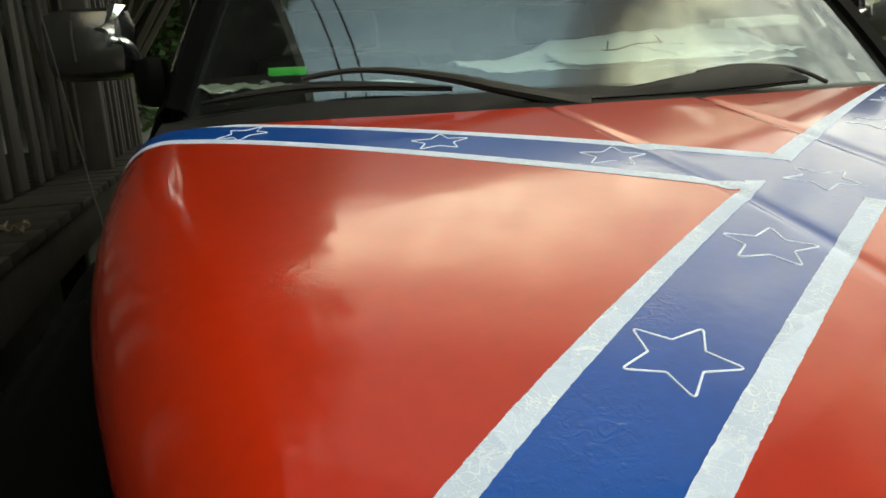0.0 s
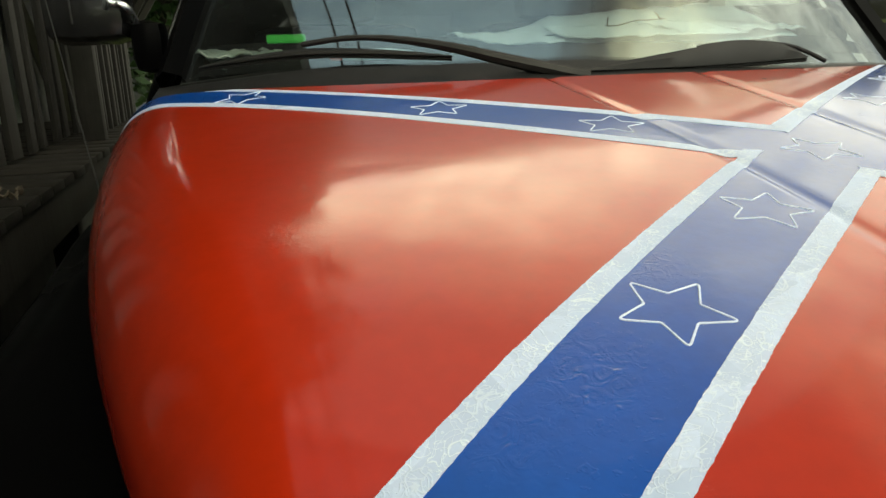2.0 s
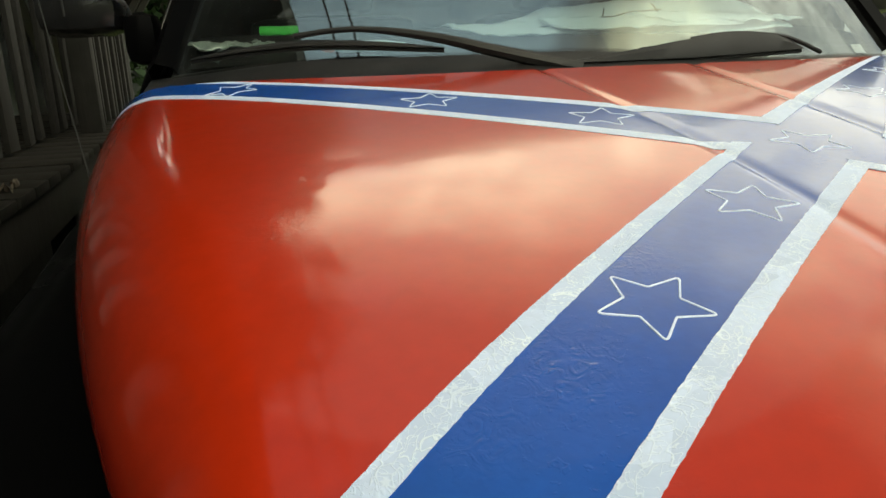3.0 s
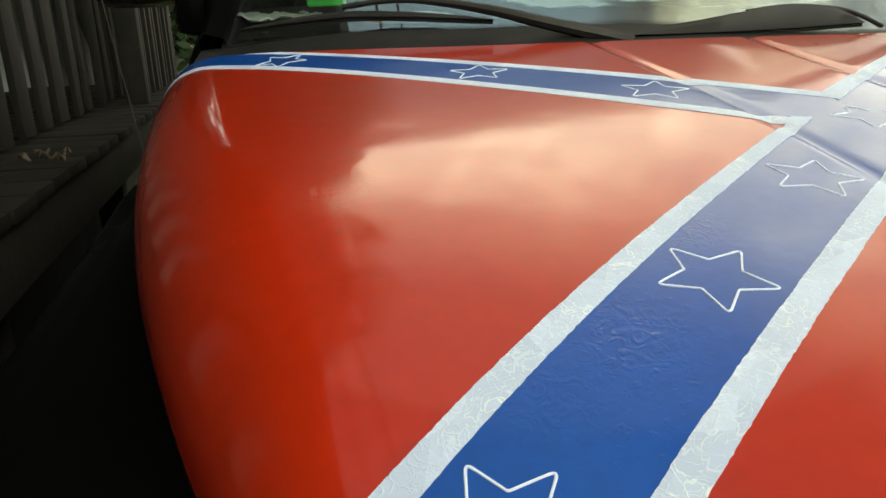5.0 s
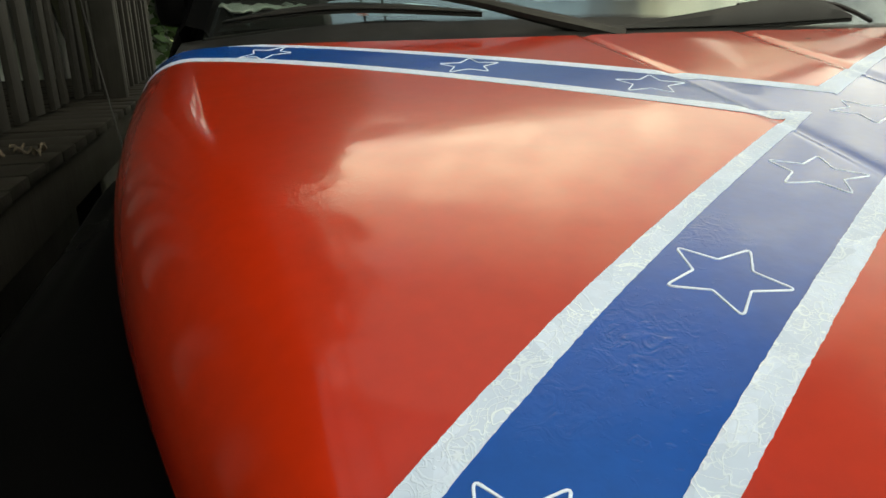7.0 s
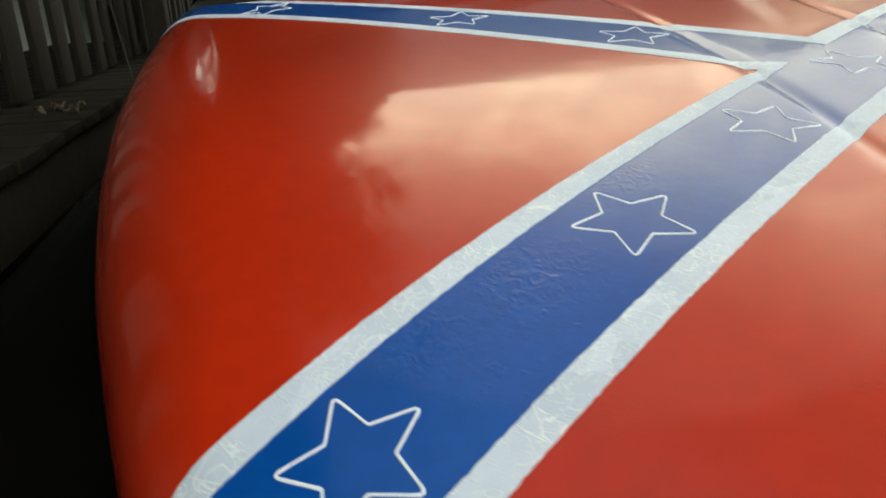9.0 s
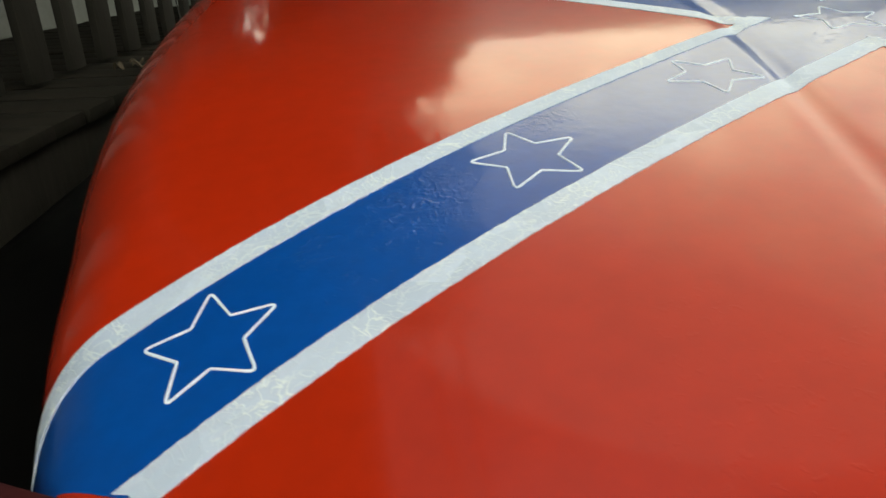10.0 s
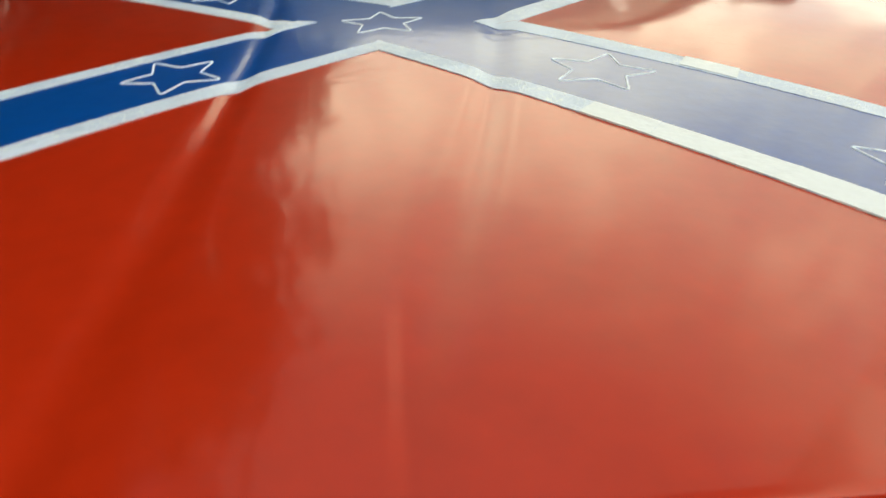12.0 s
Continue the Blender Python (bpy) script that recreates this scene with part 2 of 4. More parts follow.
crinkle(TAPE)
blemishes(RED, 150, 5.0, 0.07)
blemishes(BLUE, 170, 7.0, 0.15)
wrinkles(RED, ((-0.545, -0.088, -0.03, 0.075), (-0.58, 0.188, 0.015, 0.06), (-0.465, 0.079, 0.01, 0.045), (-0.358, -0.388, -0.10, 0.035), (-0.62, 0.08, -0.01, 0.05),
               (-0.01, -0.145, -0.025, 0.05), (0.10, 0.25, 0.045, 0.05)), 0.22)
wrinkles(BLUE, ((-0.382, -0.298, -0.075, 0.06), (-0.30, -0.20, -0.05, 0.05), (-0.43, -0.33, -0.09, 0.04)), 0.6)
for _m in (RED, BLUE):
    _b = _m.node_tree.nodes["Principled BSDF"]
    _b.inputs["Specular IOR Level"].default_value = 0.14
    _b.inputs["Coat Weight"].default_value, _b.inputs["Coat Roughness"].default_value = 1.0, 0.078
    for _bump in [q for q in _m.node_tree.nodes if q.type == "BUMP"]:
        if _bump.outputs[0].links and _bump.outputs[0].links[0].to_node == _b:
            _m.node_tree.links.new(_bump.outputs[0], _b.inputs["Coat Normal"])
RUBBER = material("rubber", (0.012, 0.012, 0.012), 0.7, vary=0.15, bump=0.2)
CHROME = material("chrome", (0.90, 0.94, 0.98), 0.28, 1.0, vary=0.04, rough_vary=0.04)
GLOSS_BLACK = material("gloss_black_plastic", (0.012, 0.012, 0.013), 0.16, vary=0.2, bump=0.15, bump_scale=260, rough_vary=0.08)
DASH = material("dashboard_vinyl", (0.010, 0.0105, 0.011), 0.65, vary=0.2, bump=0.3, bump_scale=300)
CLOTH = material("seat_cloth", (0.014, 0.014, 0.015), 0.9, vary=0.2, bump=0.3, bump_scale=400)
LINER = material("headliner_cloth", (0.13, 0.13, 0.13), 0.9, vary=0.1, bump=0.2)
BOOK = material("book_cover", (0.26, 0.32, 0.29), 0.6, vary=0.1)
PAPER = material("paper", (0.42, 0.56, 0.60), 0.7, vary=0.12, scale=20)
GREEN = material("green_plastic", (0.03, 0.42, 0.05), 0.4, vary=0.1)
# far darker than bare wood: the deck's shade is put into both colours
WOOD = material("shaded_weathered_wood", (0.018, 0.0168, 0.0152), 0.7, vary=0.3, scale=5, fine=60, stretch=(1, 1, 0.15), bump=0.5, bump_scale=90, random_value=0.25, dirt=(0.009, 0.009, 0.007), dirt_amount=0.7)
BOARD = material("shaded_deck_board_wood", (0.012, 0.0105, 0.009), 0.75, vary=0.3, scale=6, fine=60, stretch=(0.12, 1, 1), bump=0.5, bump_scale=90, random_value=0.25, dirt=(0.009, 0.009, 0.007), dirt_amount=0.7)
ROOF = material("roof_boards", (0.04, 0.035, 0.03), 0.85, vary=0.3, scale=3, fine=40, bump=0.4)
GRASS = material("lawn", (0.085, 0.12, 0.025), 0.9, vary=0.35, scale=1.2, fine=30, bump=0.6, bump_scale=40)
GRAVEL = material("gravel", (0.028, 0.026, 0.023), 0.9, vary=0.4, scale=3, fine=60, bump=0.8, bump_scale=60)
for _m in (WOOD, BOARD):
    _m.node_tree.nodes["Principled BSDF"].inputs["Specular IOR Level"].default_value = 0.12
DASH.node_tree.nodes["Principled BSDF"].inputs["Specular IOR Level"].default_value = 0.1
LEAF = material("leaves", (0.035, 0.075, 0.018), 0.6, vary=0.4, scale=2, fine=9)
BARK = material("bark", (0.035, 0.03, 0.024), 0.9, vary=0.3, bump=0.6, bump_scale=50)
GLASS = glass_material("windshield_glass", (0.86, 0.93, 0.91))
_n, _l = GLASS.node_tree.nodes, GLASS.node_tree.links
_n["Principled BSDF"].inputs["Specular Tint"].default_value = (0.82, 0.95, 1.0, 1)  # reflections coloured green-blue, to cool the warm sky mirrored in the glass
_film = _n.new("ShaderNodeBsdfDiffuse")
_film.inputs["Color"].default_value = (0.55, 0.60, 0.62, 1)
_noise = _n.new("ShaderNodeTexNoise")
_noise.inputs["Scale"].default_value, _noise.inputs["Detail"].default_value = 9.0, 8.0
_range = _n.new("ShaderNodeMapRange")
_range.inputs["From Min"].default_value, _range.inputs["From Max"].default_value = 0.35, 0.7
_range.inputs["To Min"].default_value, _range.inputs["To Max"].default_value = 0.003, 0.010
_mix = _n.new("ShaderNodeMixShader")
_l.new(_noise.outputs["Fac"], _range.inputs["Value"])
_l.new(_range.outputs[0], _mix.inputs[0])
_l.new(_n["Principled BSDF"].outputs[0], _mix.inputs[1])
_l.new(_film.outputs[0], _mix.inputs[2])
_l.new(_mix.outputs[0], _n["Material Output"].inputs["Surface"])
# near-black and opaque: lets no light through
OPAQUE_PANE = material("opaque_black_pane", (0.006, 0.006, 0.007), 0.05, vary=0.1, rough_vary=0.02)
STRAW = material("dry_straw", (0.22, 0.17, 0.065), 0.6, vary=0.3, scale=200, fine=900)
PALE = material("pale_blue_siding", (0.50, 0.56, 0.60), 0.6, vary=0.10, scale=2, fine=30, dirt=(0.34, 0.38, 0.40), dirt_amount=0.4)
WHITE_TRIM = material("white_trim_paint", (0.78, 0.79, 0.80), 0.5, vary=0.05)
SIDING = material("grey_siding", (0.16, 0.168, 0.168), 0.6, vary=0.12, scale=2, fine=30, dirt=(0.10, 0.105, 0.095), dirt_amount=0.5)
STEEL = material("steel", (0.35, 0.35, 0.36), 0.4, 1.0)
DRYLEAF = material("dry_leaf", (0.09, 0.07, 0.05), 0.8, vary=0.3)


# ---------------------------------------------------------------- building helpers
def mesh_of(bm, name, mat, smooth=True):
    me = bpy.data.meshes.new(name)
    bmesh.ops.recalc_face_normals(bm, faces=bm.faces)
    bm.to_mesh(me)
    bm.free()
    me.materials.append(mat)
    if smooth:
        me.polygons.foreach_set("use_smooth", [True] * len(me.polygons))
        me.set_sharp_from_angle(angle=radians(40))
    return me


def part(name, bm, mat, parent=None, label="", smooth=True):
    ob = new(name, mesh_of(bm, name, mat, smooth))
    ob.parent = parent
    return tagged(ob, label)


def thing(name, at, label, category, group="", kind=""):
    ob = new(name)
    ob.location = at
    bpy.context.view_layer.update()
    return tagged(ob, label, category, group, kind)


def box(bm, lo, hi, bevel=0.0, m=None):
    """A box between two corners, with bevelled edges."""
    made = bmesh.ops.create_cube(bm, size=1)["verts"]
    lo, hi = Vector(lo), Vector(hi)
    for v in made:
        v.co = Vector([(lo[i] + hi[i]) / 2 + v.co[i] * (hi[i] - lo[i]) for i in range(3)])
    edges = {e for v in made for e in v.link_edges}
    if bevel:
        r = bmesh.ops.bevel(bm, geom=list(edges), offset=bevel, segments=2, affect="EDGES", profile=0.6)
        made = list({v for f in r["faces"] for v in f.verts} | {v for v in made if v.is_valid})
    if m:
        bmesh.ops.transform(bm, matrix=m, verts=made)
    return made


def tube(bm, points, radius, sides=10):
    """A round bar along points; radius is one number or one for each point."""
    points = [Vector(p) for p in points]
    rings = []
    for i, p in enumerate(points):
        d = (points[min(i + 1, len(points) - 1)] - points[max(i - 1, 0)]).normalized()
        a = d.cross(Vector((0, 0, 1)) if abs(d.z) < 0.9 else Vector((1, 0, 0))).normalized()
        b = d.cross(a)
        r = radius[i] if isinstance(radius, (list, tuple)) else radius
        rings.append([bm.verts.new(p + r * (math.cos(k * math.tau / sides) * a + math.sin(k * math.tau / sides) * b)) for k in range(sides)])
    for one, two in zip(rings, rings[1:]):
        for k in range(sides):
            bm.faces.new((one[k], one[(k + 1) % sides], two[(k + 1) % sides], two[k]))
    bm.faces.new(rings[0][::-1])
    bm.faces.new(rings[-1])


def sheet(bm, rows):
    """Faces between rows of points."""
    grid = [[bm.verts.new(p) for p in row] for row in rows]
    for one, two in zip(grid, grid[1:]):
        for k in range(len(one) - 1):
            bm.faces.new((one[k], one[k + 1], two[k + 1], two[k]))
    return grid


def lerp(a, b, t):
    return a + (b - a) * t


def mix2(p, q, t):
    return (lerp(p[0], q[0], t), lerp(p[1], q[1], t))


def smooth_step(a, b, x):
    t = min(1.0, max(0.0, (x - a) / (b - a)))
    return t * t * (3 - 2 * t)


# ---------------------------------------------------------------- the hood's shape
GROUND = -1.08


def front_y(x):
    return -0.530 + 0.26 * min(abs(x), 0.56) ** 2


def rear_y(x):
    return 0.395 + 0.35 * min(abs(x), 0.78) ** 2


def half_width(y):
    return 0.7115 + 0.2785 * y - 0.2002 * y * y - 0.0333 * max(0.0, -y - 0.12) ** 2 + 1.6461 * max(0.0, -y - 0.3) ** 3


def crown(x, y):
    """The height of the hood's top."""
    front, back, q = min(y, 0.0), max(y, 0.0), x * x
    z = 0.0012 + 0.1728 * y - 0.0078 * (math.sqrt(y * y + 0.0144) - 0.12) + 0.0129 * back ** 2 - 0.0563 * front ** 2 - 0.0797 * front ** 3
    return z + q * (-0.0440 - 0.1321 * y - 0.9872 * front ** 2 + 0.0547 * back ** 2) + q * q * (0.0910 + 0.1156 * y) - 0.2395 * q ** 3


def crown_slope(x, y):
    """How steeply the top falls to the side."""
    front, back, q = min(y, 0.0), max(y, 0.0), x * x
    return 2 * x * (-0.0440 - 0.1321 * y - 0.9872 * front ** 2 + 0.0547 * back ** 2) + 4 * x * q * (0.0910 + 0.1156 * y) - 6 * 0.2395 * x * q * q


def past(t):
    """t where it is above zero, nought below, with a soft bend."""
    return (t + math.sqrt(t * t + 0.01)) / 2


def hump(x, y):
    """The two pressed creases along the hood."""
    if x < 0:
        c, deep = 0.102 + 0.09 * past(y) + 0.04 * past(-y - 0.1), -0.0025
    else:
        c, deep = 0.112 - 0.20 * past(-y) - 0.08 * past(-y - 0.3), -0.0026
    wide = (0.0085 if x < 0 else 0.010) + 0.005 * smooth_step(-0.1, -0.45, y)
    return deep * smooth_step(-0.95, -0.40, y) * (1 - 0.4 * smooth_step(-0.12, -0.45, y)) * math.exp(-((abs(x) - c) / wide) ** 2)


def edge_radius(y):
    """The rounding of the side is a little tighter towards the front."""
    return 0.1237 - 0.0357 * smooth_step(0.0, -0.38, y) - 0.032 * smooth_step(-0.24, -0.40, y)


def side_start(y):
    w, r = half_width(y), edge_radius(y)
    u0 = w - r
    for _ in range(3):
        lean = math.atan(-crown_slope(u0, y))
        u0 = w - r * (1 - math.sin(lean))
    return u0, lean


def reach(y):
    """How far the hood goes from its middle, over the top and down the side."""
    u0, lean = side_start(y)
    return u0 + edge_radius(y) * (radians(86) - lean) + 0.07


def hood_raw(u, y):
    s, a = (-1 if u < 0 else 1), abs(u)
    u0, lean = side_start(y)
    r = edge_radius(y)
    if a <= u0:
        return Vector((u, y, crown(u, y) + hump(u, y)))
    turn = min((a - u0) / r + lean, radians(86))
    x = u0 + r * (math.sin(turn) - math.sin(lean))
    z = crown(u0, y) - r * (math.cos(lean) - math.cos(turn))
    left = a - u0 - r * (radians(86) - lean)
    if left > 0:
        x, z = x - left * 0.1415, z - left
    return Vector((s * x, y, z))


def hood_at(u, y, off=0.0):
    p = hood_raw(u, y)
    if off:
        e = 0.003
        n = (hood_raw(u + e, y) - hood_raw(u - e, y)).cross(hood_raw(u, y + e) - hood_raw(u, y - e)).normalized()
        p = p + off * n
    return p


def on_hood(u, y):
    return front_y(u) + 0.002 <= y <= rear_y(u) - 0.002 and abs(u) < reach(y) - 0.004


def ruled(bm, a0, a1, b0, b1, off, step=0.006, across=4, ragged=0.0, run_out=True):
    """A strip on the hood between the lines a0-a1 and b0-b1, run out to the hood's edge."""
    lines = []
    for k in range(across + 1):
        c = k / across
        p, q = mix2(a0, b0, c), mix2(a1, b1, c)
        length = math.hypot(q[0] - p[0], q[1] - p[1])
        d = ((q[0] - p[0]) / length, (q[1] - p[1]) / length)
        if run_out:
            length = 0.01
            while length < 1.6 and on_hood(p[0] + d[0] * length, p[1] + d[1] * length):
                length += 0.002
        lines.append((p, d, length))
    count = max(4, int(max(n for *_, n in lines) / step))
    rows = []
    for i in range(count + 1):
        row = []
        for k, (p, d, n) in enumerate(lines):
            s = n * i / count
            u, y = p[0] + d[0] * s, p[1] + d[1] * s
            if ragged and k in (0, across):
                j = ragged * (0.6 * noise.noise((s * 60, p[0] * 50, k)) + 0.8 * noise.noise((s * 330, p[1] * 50, k + 5)))
                u, y = u - d[1] * j, y + d[0] * j
            row.append(hood_at(u, y, off))
            if ragged and k in (0, across):  # the edge is pressed down onto the paint
                row.insert(0 if k == 0 else len(row), hood_at(u, y, 0.0))
        rows.append(row)
    sheet(bm, rows)


# ---------------------------------------------------------------- the truck
truck = thing("pickup_truck", (0, 0, GROUND), "black pickup truck with hand-painted red hood, parked beside a wooden deck", "pickup truck")


CAB_LIFT = 0.02


def truck_part(name, bm, mat, parent=None, label="", smooth=True, lift=0.0):
    """A mesh given in world places, hung under the truck or one of its parts."""
    ob = part(name, bm, mat, parent or truck, label, smooth)
    if parent is None:
        ob.location = (0, 0, lift - GROUND)
    return ob


bm = bmesh.new()
NU, NV = 420, 200
rows = []
for j in range(-3, NV + 1):
    row = []
    for i in range(NU + 1):
        u = 2 * i / NU - 1
        v = max(j, 0) / NV
        x = u * 0.7
        for _ in range(3):
            y = lerp(front_y(x), rear_y(x), v)
            x = hood_raw(u * reach(y), y).x
        p = hood_at(u * reach(y), y)
        if j < 0:
            p = p + Vector((0, (-0.0010, -0.0014, 0.004)[-j - 1], (-0.0006, -0.002, -0.014)[-j - 1]))
        row.append(p)
    rows.append(row)
sheet(bm, rows)
hood = truck_part("hood", bm, RED, None, "glossy red hand-painted hood with soft sky reflections")

# the blue crossed bands
VL, VR, VF, VT = (-0.083, -0.008), (0.099, -0.012), (-0.007, -0.080), (0.006, 0.068)
bm = bmesh.new()
ARMS = (
    (VL, (-0.5200, -0.3738), VF, (-0.4583, -0.4504)),
    (VF, (0.2528, -0.3560), VR, (0.3300, -0.2368)),
    (VT, (-0.5364, 0.4645), VL, (-0.6821, 0.4745)),
    (VR, (0.2200, 0.1100), VT, (0.5316, 0.4946)),
)
for a0, a1, b0, b1 in ARMS:
    ruled(bm, a0, a1, b0, b1, 0.0003, step=0.004, across=26)
ruled(bm, VL, VT, VF, VR, 0.0003, step=0.004, across=24, run_out=False)
truck_part("blue_cross", bm, BLUE, hood, "two crossed bands of glossy dark blue paint")

# white tape along the bands: outer line, inner line
TAPES = (
    ((-0.1003, -0.0148), (-0.5269, -0.3672), (-0.0640, -0.0040), (-0.5134, -0.3804), 0.0009),
    ((-0.0074, -0.0924), (-0.4464, -0.4526), (-0.0062, -0.0673), (-0.4703, -0.4481), 0.0007),
    ((-0.0077, -0.0932), (0.2455, -0.3673), (-0.0085, -0.0663), (0.2600, -0.3448), 0.0009),
    ((0.1194, -0.0123), (0.3347, -0.2277), (0.0790, -0.0116), (0.3252, -0.2458), 0.0007),
    ((-0.1003, -0.0131), (-0.6676, 0.4516), (-0.0770, -0.0060), (-0.6966, 0.4974), 0.0007),
    ((0.0060, 0.0828), (-0.5361, 0.4725), (0.0070, 0.0534), (-0.5367, 0.4565), 0.0007),
    ((0.0060, 0.0832), (0.5298, 0.4969), (0.0031, 0.0497), (0.5334, 0.4923), 0.0009),
    ((0.1194, -0.0123), (0.2332, 0.1048), (0.0790, -0.0130), (0.2069, 0.1153), 0.0009),
)
for o0, o1, i0, i1, off in TAPES:
    bm = bmesh.new()
    ruled(bm, o0, o1, i0, i1, off, step=0.003, across=8, ragged=0.0007)
    truck_part("tape_strip", bm, TAPE, hood, "crinkled matt white tape")
# patches of newer tape, and the lapped corner
for o0, o1, i0, i1 in (((0.234, -0.126), (0.265, -0.156), (0.222, -0.144), (0.254, -0.176)),
                       ((0.122, -0.234), (0.156, -0.271), (0.137, -0.218), (0.171, -0.253))):
    bm = bmesh.new()
    ruled(bm, o0, o1, i0, i1, 0.0014, step=0.003, across=8, ragged=0.0006, run_out=False)
    truck_part("tape_patch", bm, NEW_TAPE, hood, "short piece of brighter new white tape")
bm = bmesh.new()
ruled(bm, (0.156, -0.271), (0.2455, -0.3673), (0.171, -0.253), (0.2600, -0.3448), 0.0011, step=0.003, across=8, ragged=0.0006)
truck_part("tape_patch", bm, NEW_TAPE, hood, "length of brighter new white tape")
bm = bmesh.new()
ruled(bm, (-0.101, -0.013), (-0.082, 0.004), (-0.092, -0.026), (-0.064, -0.002), 0.0010, step=0.003, across=8, ragged=0.0005, run_out=False)
truck_part("tape_patch", bm, TAPE, hood, "small lapped piece of white tape at the corner")


# outlined stars
def star(cx, cy, first, size=0.0415, inner=0.47, width=0.0018):
    corners = []
    for k in range(10):
        r = 1.02 * size * (1 if k % 2 == 0 else inner)
        a = radians(first + 36 * k)
        corners.append(Vector((cx + r * math.cos(a), cy + r * math.sin(a))))
    path = []
    for k, c in enumerate(corners):
        before, after = corners[k - 1], corners[(k + 1) % 10]
        cut = 0.20 if k % 2 == 0 else 0.05
        a, b = c.lerp(before, cut), c.lerp(after, cut)
        for t in (0, 0.25, 0.5, 0.75, 1):
            path.append(a.lerp(c, t).lerp(c.lerp(b, t), t))
        for t in (0.25, 0.5, 0.75):
            path.append(b.lerp(after.lerp(c, 0.05), t))
    bm = bmesh.new()
    ring = []
    n = len(path)
    for k, p in enumerate(path):
        d = (path[(k + 1) % n] - path[k - 1]).normalized()
        side = Vector((-d.y, d.x)) * width / 2 * (1 + 0.25 * noise.noise((k * 0.3, cx * 40, cy * 40)))
        ring.append([bm.verts.new(hood_at(q.x, q.y, h)) for q, h in ((p - side, 0.0002), (p - side * 0.6, 0.0008), (p + side * 0.6, 0.0008), (p + side, 0.0002))])
    for k in range(n):
        one, two = ring[k], ring[(k + 1) % n]
        for c in range(3):
            bm.faces.new((one[c], one[c + 1], two[c + 1], two[c]))
    truck_part("star_outline", bm, LINE, hood, "thin white outline of a five-pointed star")


star(-0.004, -0.009, 21, 0.0402)
star(-0.158, -0.140, 54, 0.0385)
star(-0.305, -0.2592, 37.5, 0.0377)
star(-0.4697, -0.3939, 34, 0.0352)
star(-0.1676, 0.127, 66, 0.040)
star(-0.340, 0.265, 5, 0.0392)
star(-0.592, 0.452, 47, 0.040)
star(0.158, -0.154, 66, 0.0430)
star(0.305, -0.315, 64, 0.042)
star(0.236, 0.188, 20, 0.041)
star(0.400, 0.325, 10, 0.041)
star(0.570, 0.470, 50, 0.041)
star(0.430, -0.420, 70, 0.041)

# a small dark chip in the paint near the glass
bm = bmesh.new()
centre = bm.verts.new(hood_at(0.178, 0.338, 0.0006))
rim = [bm.verts.new(hood_at(0.178 + 0.0042 * math.cos(a) * (1 + 0.3 * math.sin(3 * a)), 0.338 + 0.0030 * math.sin(a), 0.0002)) for a in [math.tau * k / 12 for k in range(12)]]
for k in range(12):
    bm.faces.new((centre, rim[k], rim[(k + 1) % 12]))
truck_part("paint_chip", bm, RUBBER, hood, "small dark chip in the red paint")

# front: the black nose under the hood's edge
bm = bmesh.new()
rows = []
for j, (dy, dz) in enumerate(((0.03, -0.075), (0.004, -0.030), (-0.0022, -0.0085), (-0.0024, -0.0014), (-0.0042, -0.0006), (-0.016, -0.0030), (-0.055, -0.018), (-0.075, -0.06), (-0.085, -0.14), (-0.085, -0.42))):
    row = []
    for i in range(61):
        x = (i / 30 - 1) * 0.60
        y = front_y(x)
        row.append(Vector((x * (1 + 0.1 * (j > 6)), y + dy, crown(min(abs(x), 0.5), y) + dz - 0.25 * max(0, abs(x) - 0.42) ** 2)))
    rows.append(row)
sheet(bm, rows)
truck_part("grille_surround", bm, NOSE, None, "plum-black nose panel with red overspray, butted to the hood edge")
for s in (-1, 1):
    bm = bmesh.new()
    box(bm, (s * 0.60 - 0.13, -0.575, -0.40), (s * 0.60 + 0.13, -0.53, -0.24), 0.02)
    truck_part("headlight", bm, GLASS, None, "clear headlight")
bm = bmesh.new()
box(bm, (-0.92, -0.74, -0.72), (0.92, -0.60, -0.50), 0.04)
truck_part("bumper", bm, CHROME, None, "chrome front bumper")

# fenders, lower than the hood
for s in (-1, 1):
    bm = bmesh.new()
    rows = []
    for j in range(41):
        y = lerp(-0.60, 0.98, j / 40)
        w = half_width(max(-0.47, min(y, 0.7))) - 0.035
        top = crown(w, max(-0.45, min(y, 0.6))) - 0.165
        out = 0.895 - 0.12 * smooth_step(-0.35, -0.62, y)
        row = []
        for a in range(13):
            f = a / 12
            if f < 0.5:
                g = f / 0.5
                row.append(Vector((s * lerp(w, out - 0.05, g), y, top - 0.03 * g * g)))
            else:
                g = (f - 0.5) / 0.5
                t = min(1.0, g * 2)
                arch = math.sqrt(max(0.0, 0.42 ** 2 - (y - 0.12) ** 2)) if abs(y - 0.12) < 0.42 else 0
                low = max(-0.62, GROUND + 0.40 + arch * 0.95 if arch else -9)
                row.append(Vector((s * (out - 0.05 + 0.05 * math.sin(t * math.pi / 2)), y, lerp(top - 0.03 - 0.05 * (1 - math.cos(t * math.pi / 2)), low, max(0.0, g * 2 - 1)))))
        rows.append(row)
    sheet(bm, rows)
    truck_part("fender", bm, BLACK, None, "dusty black front fender")

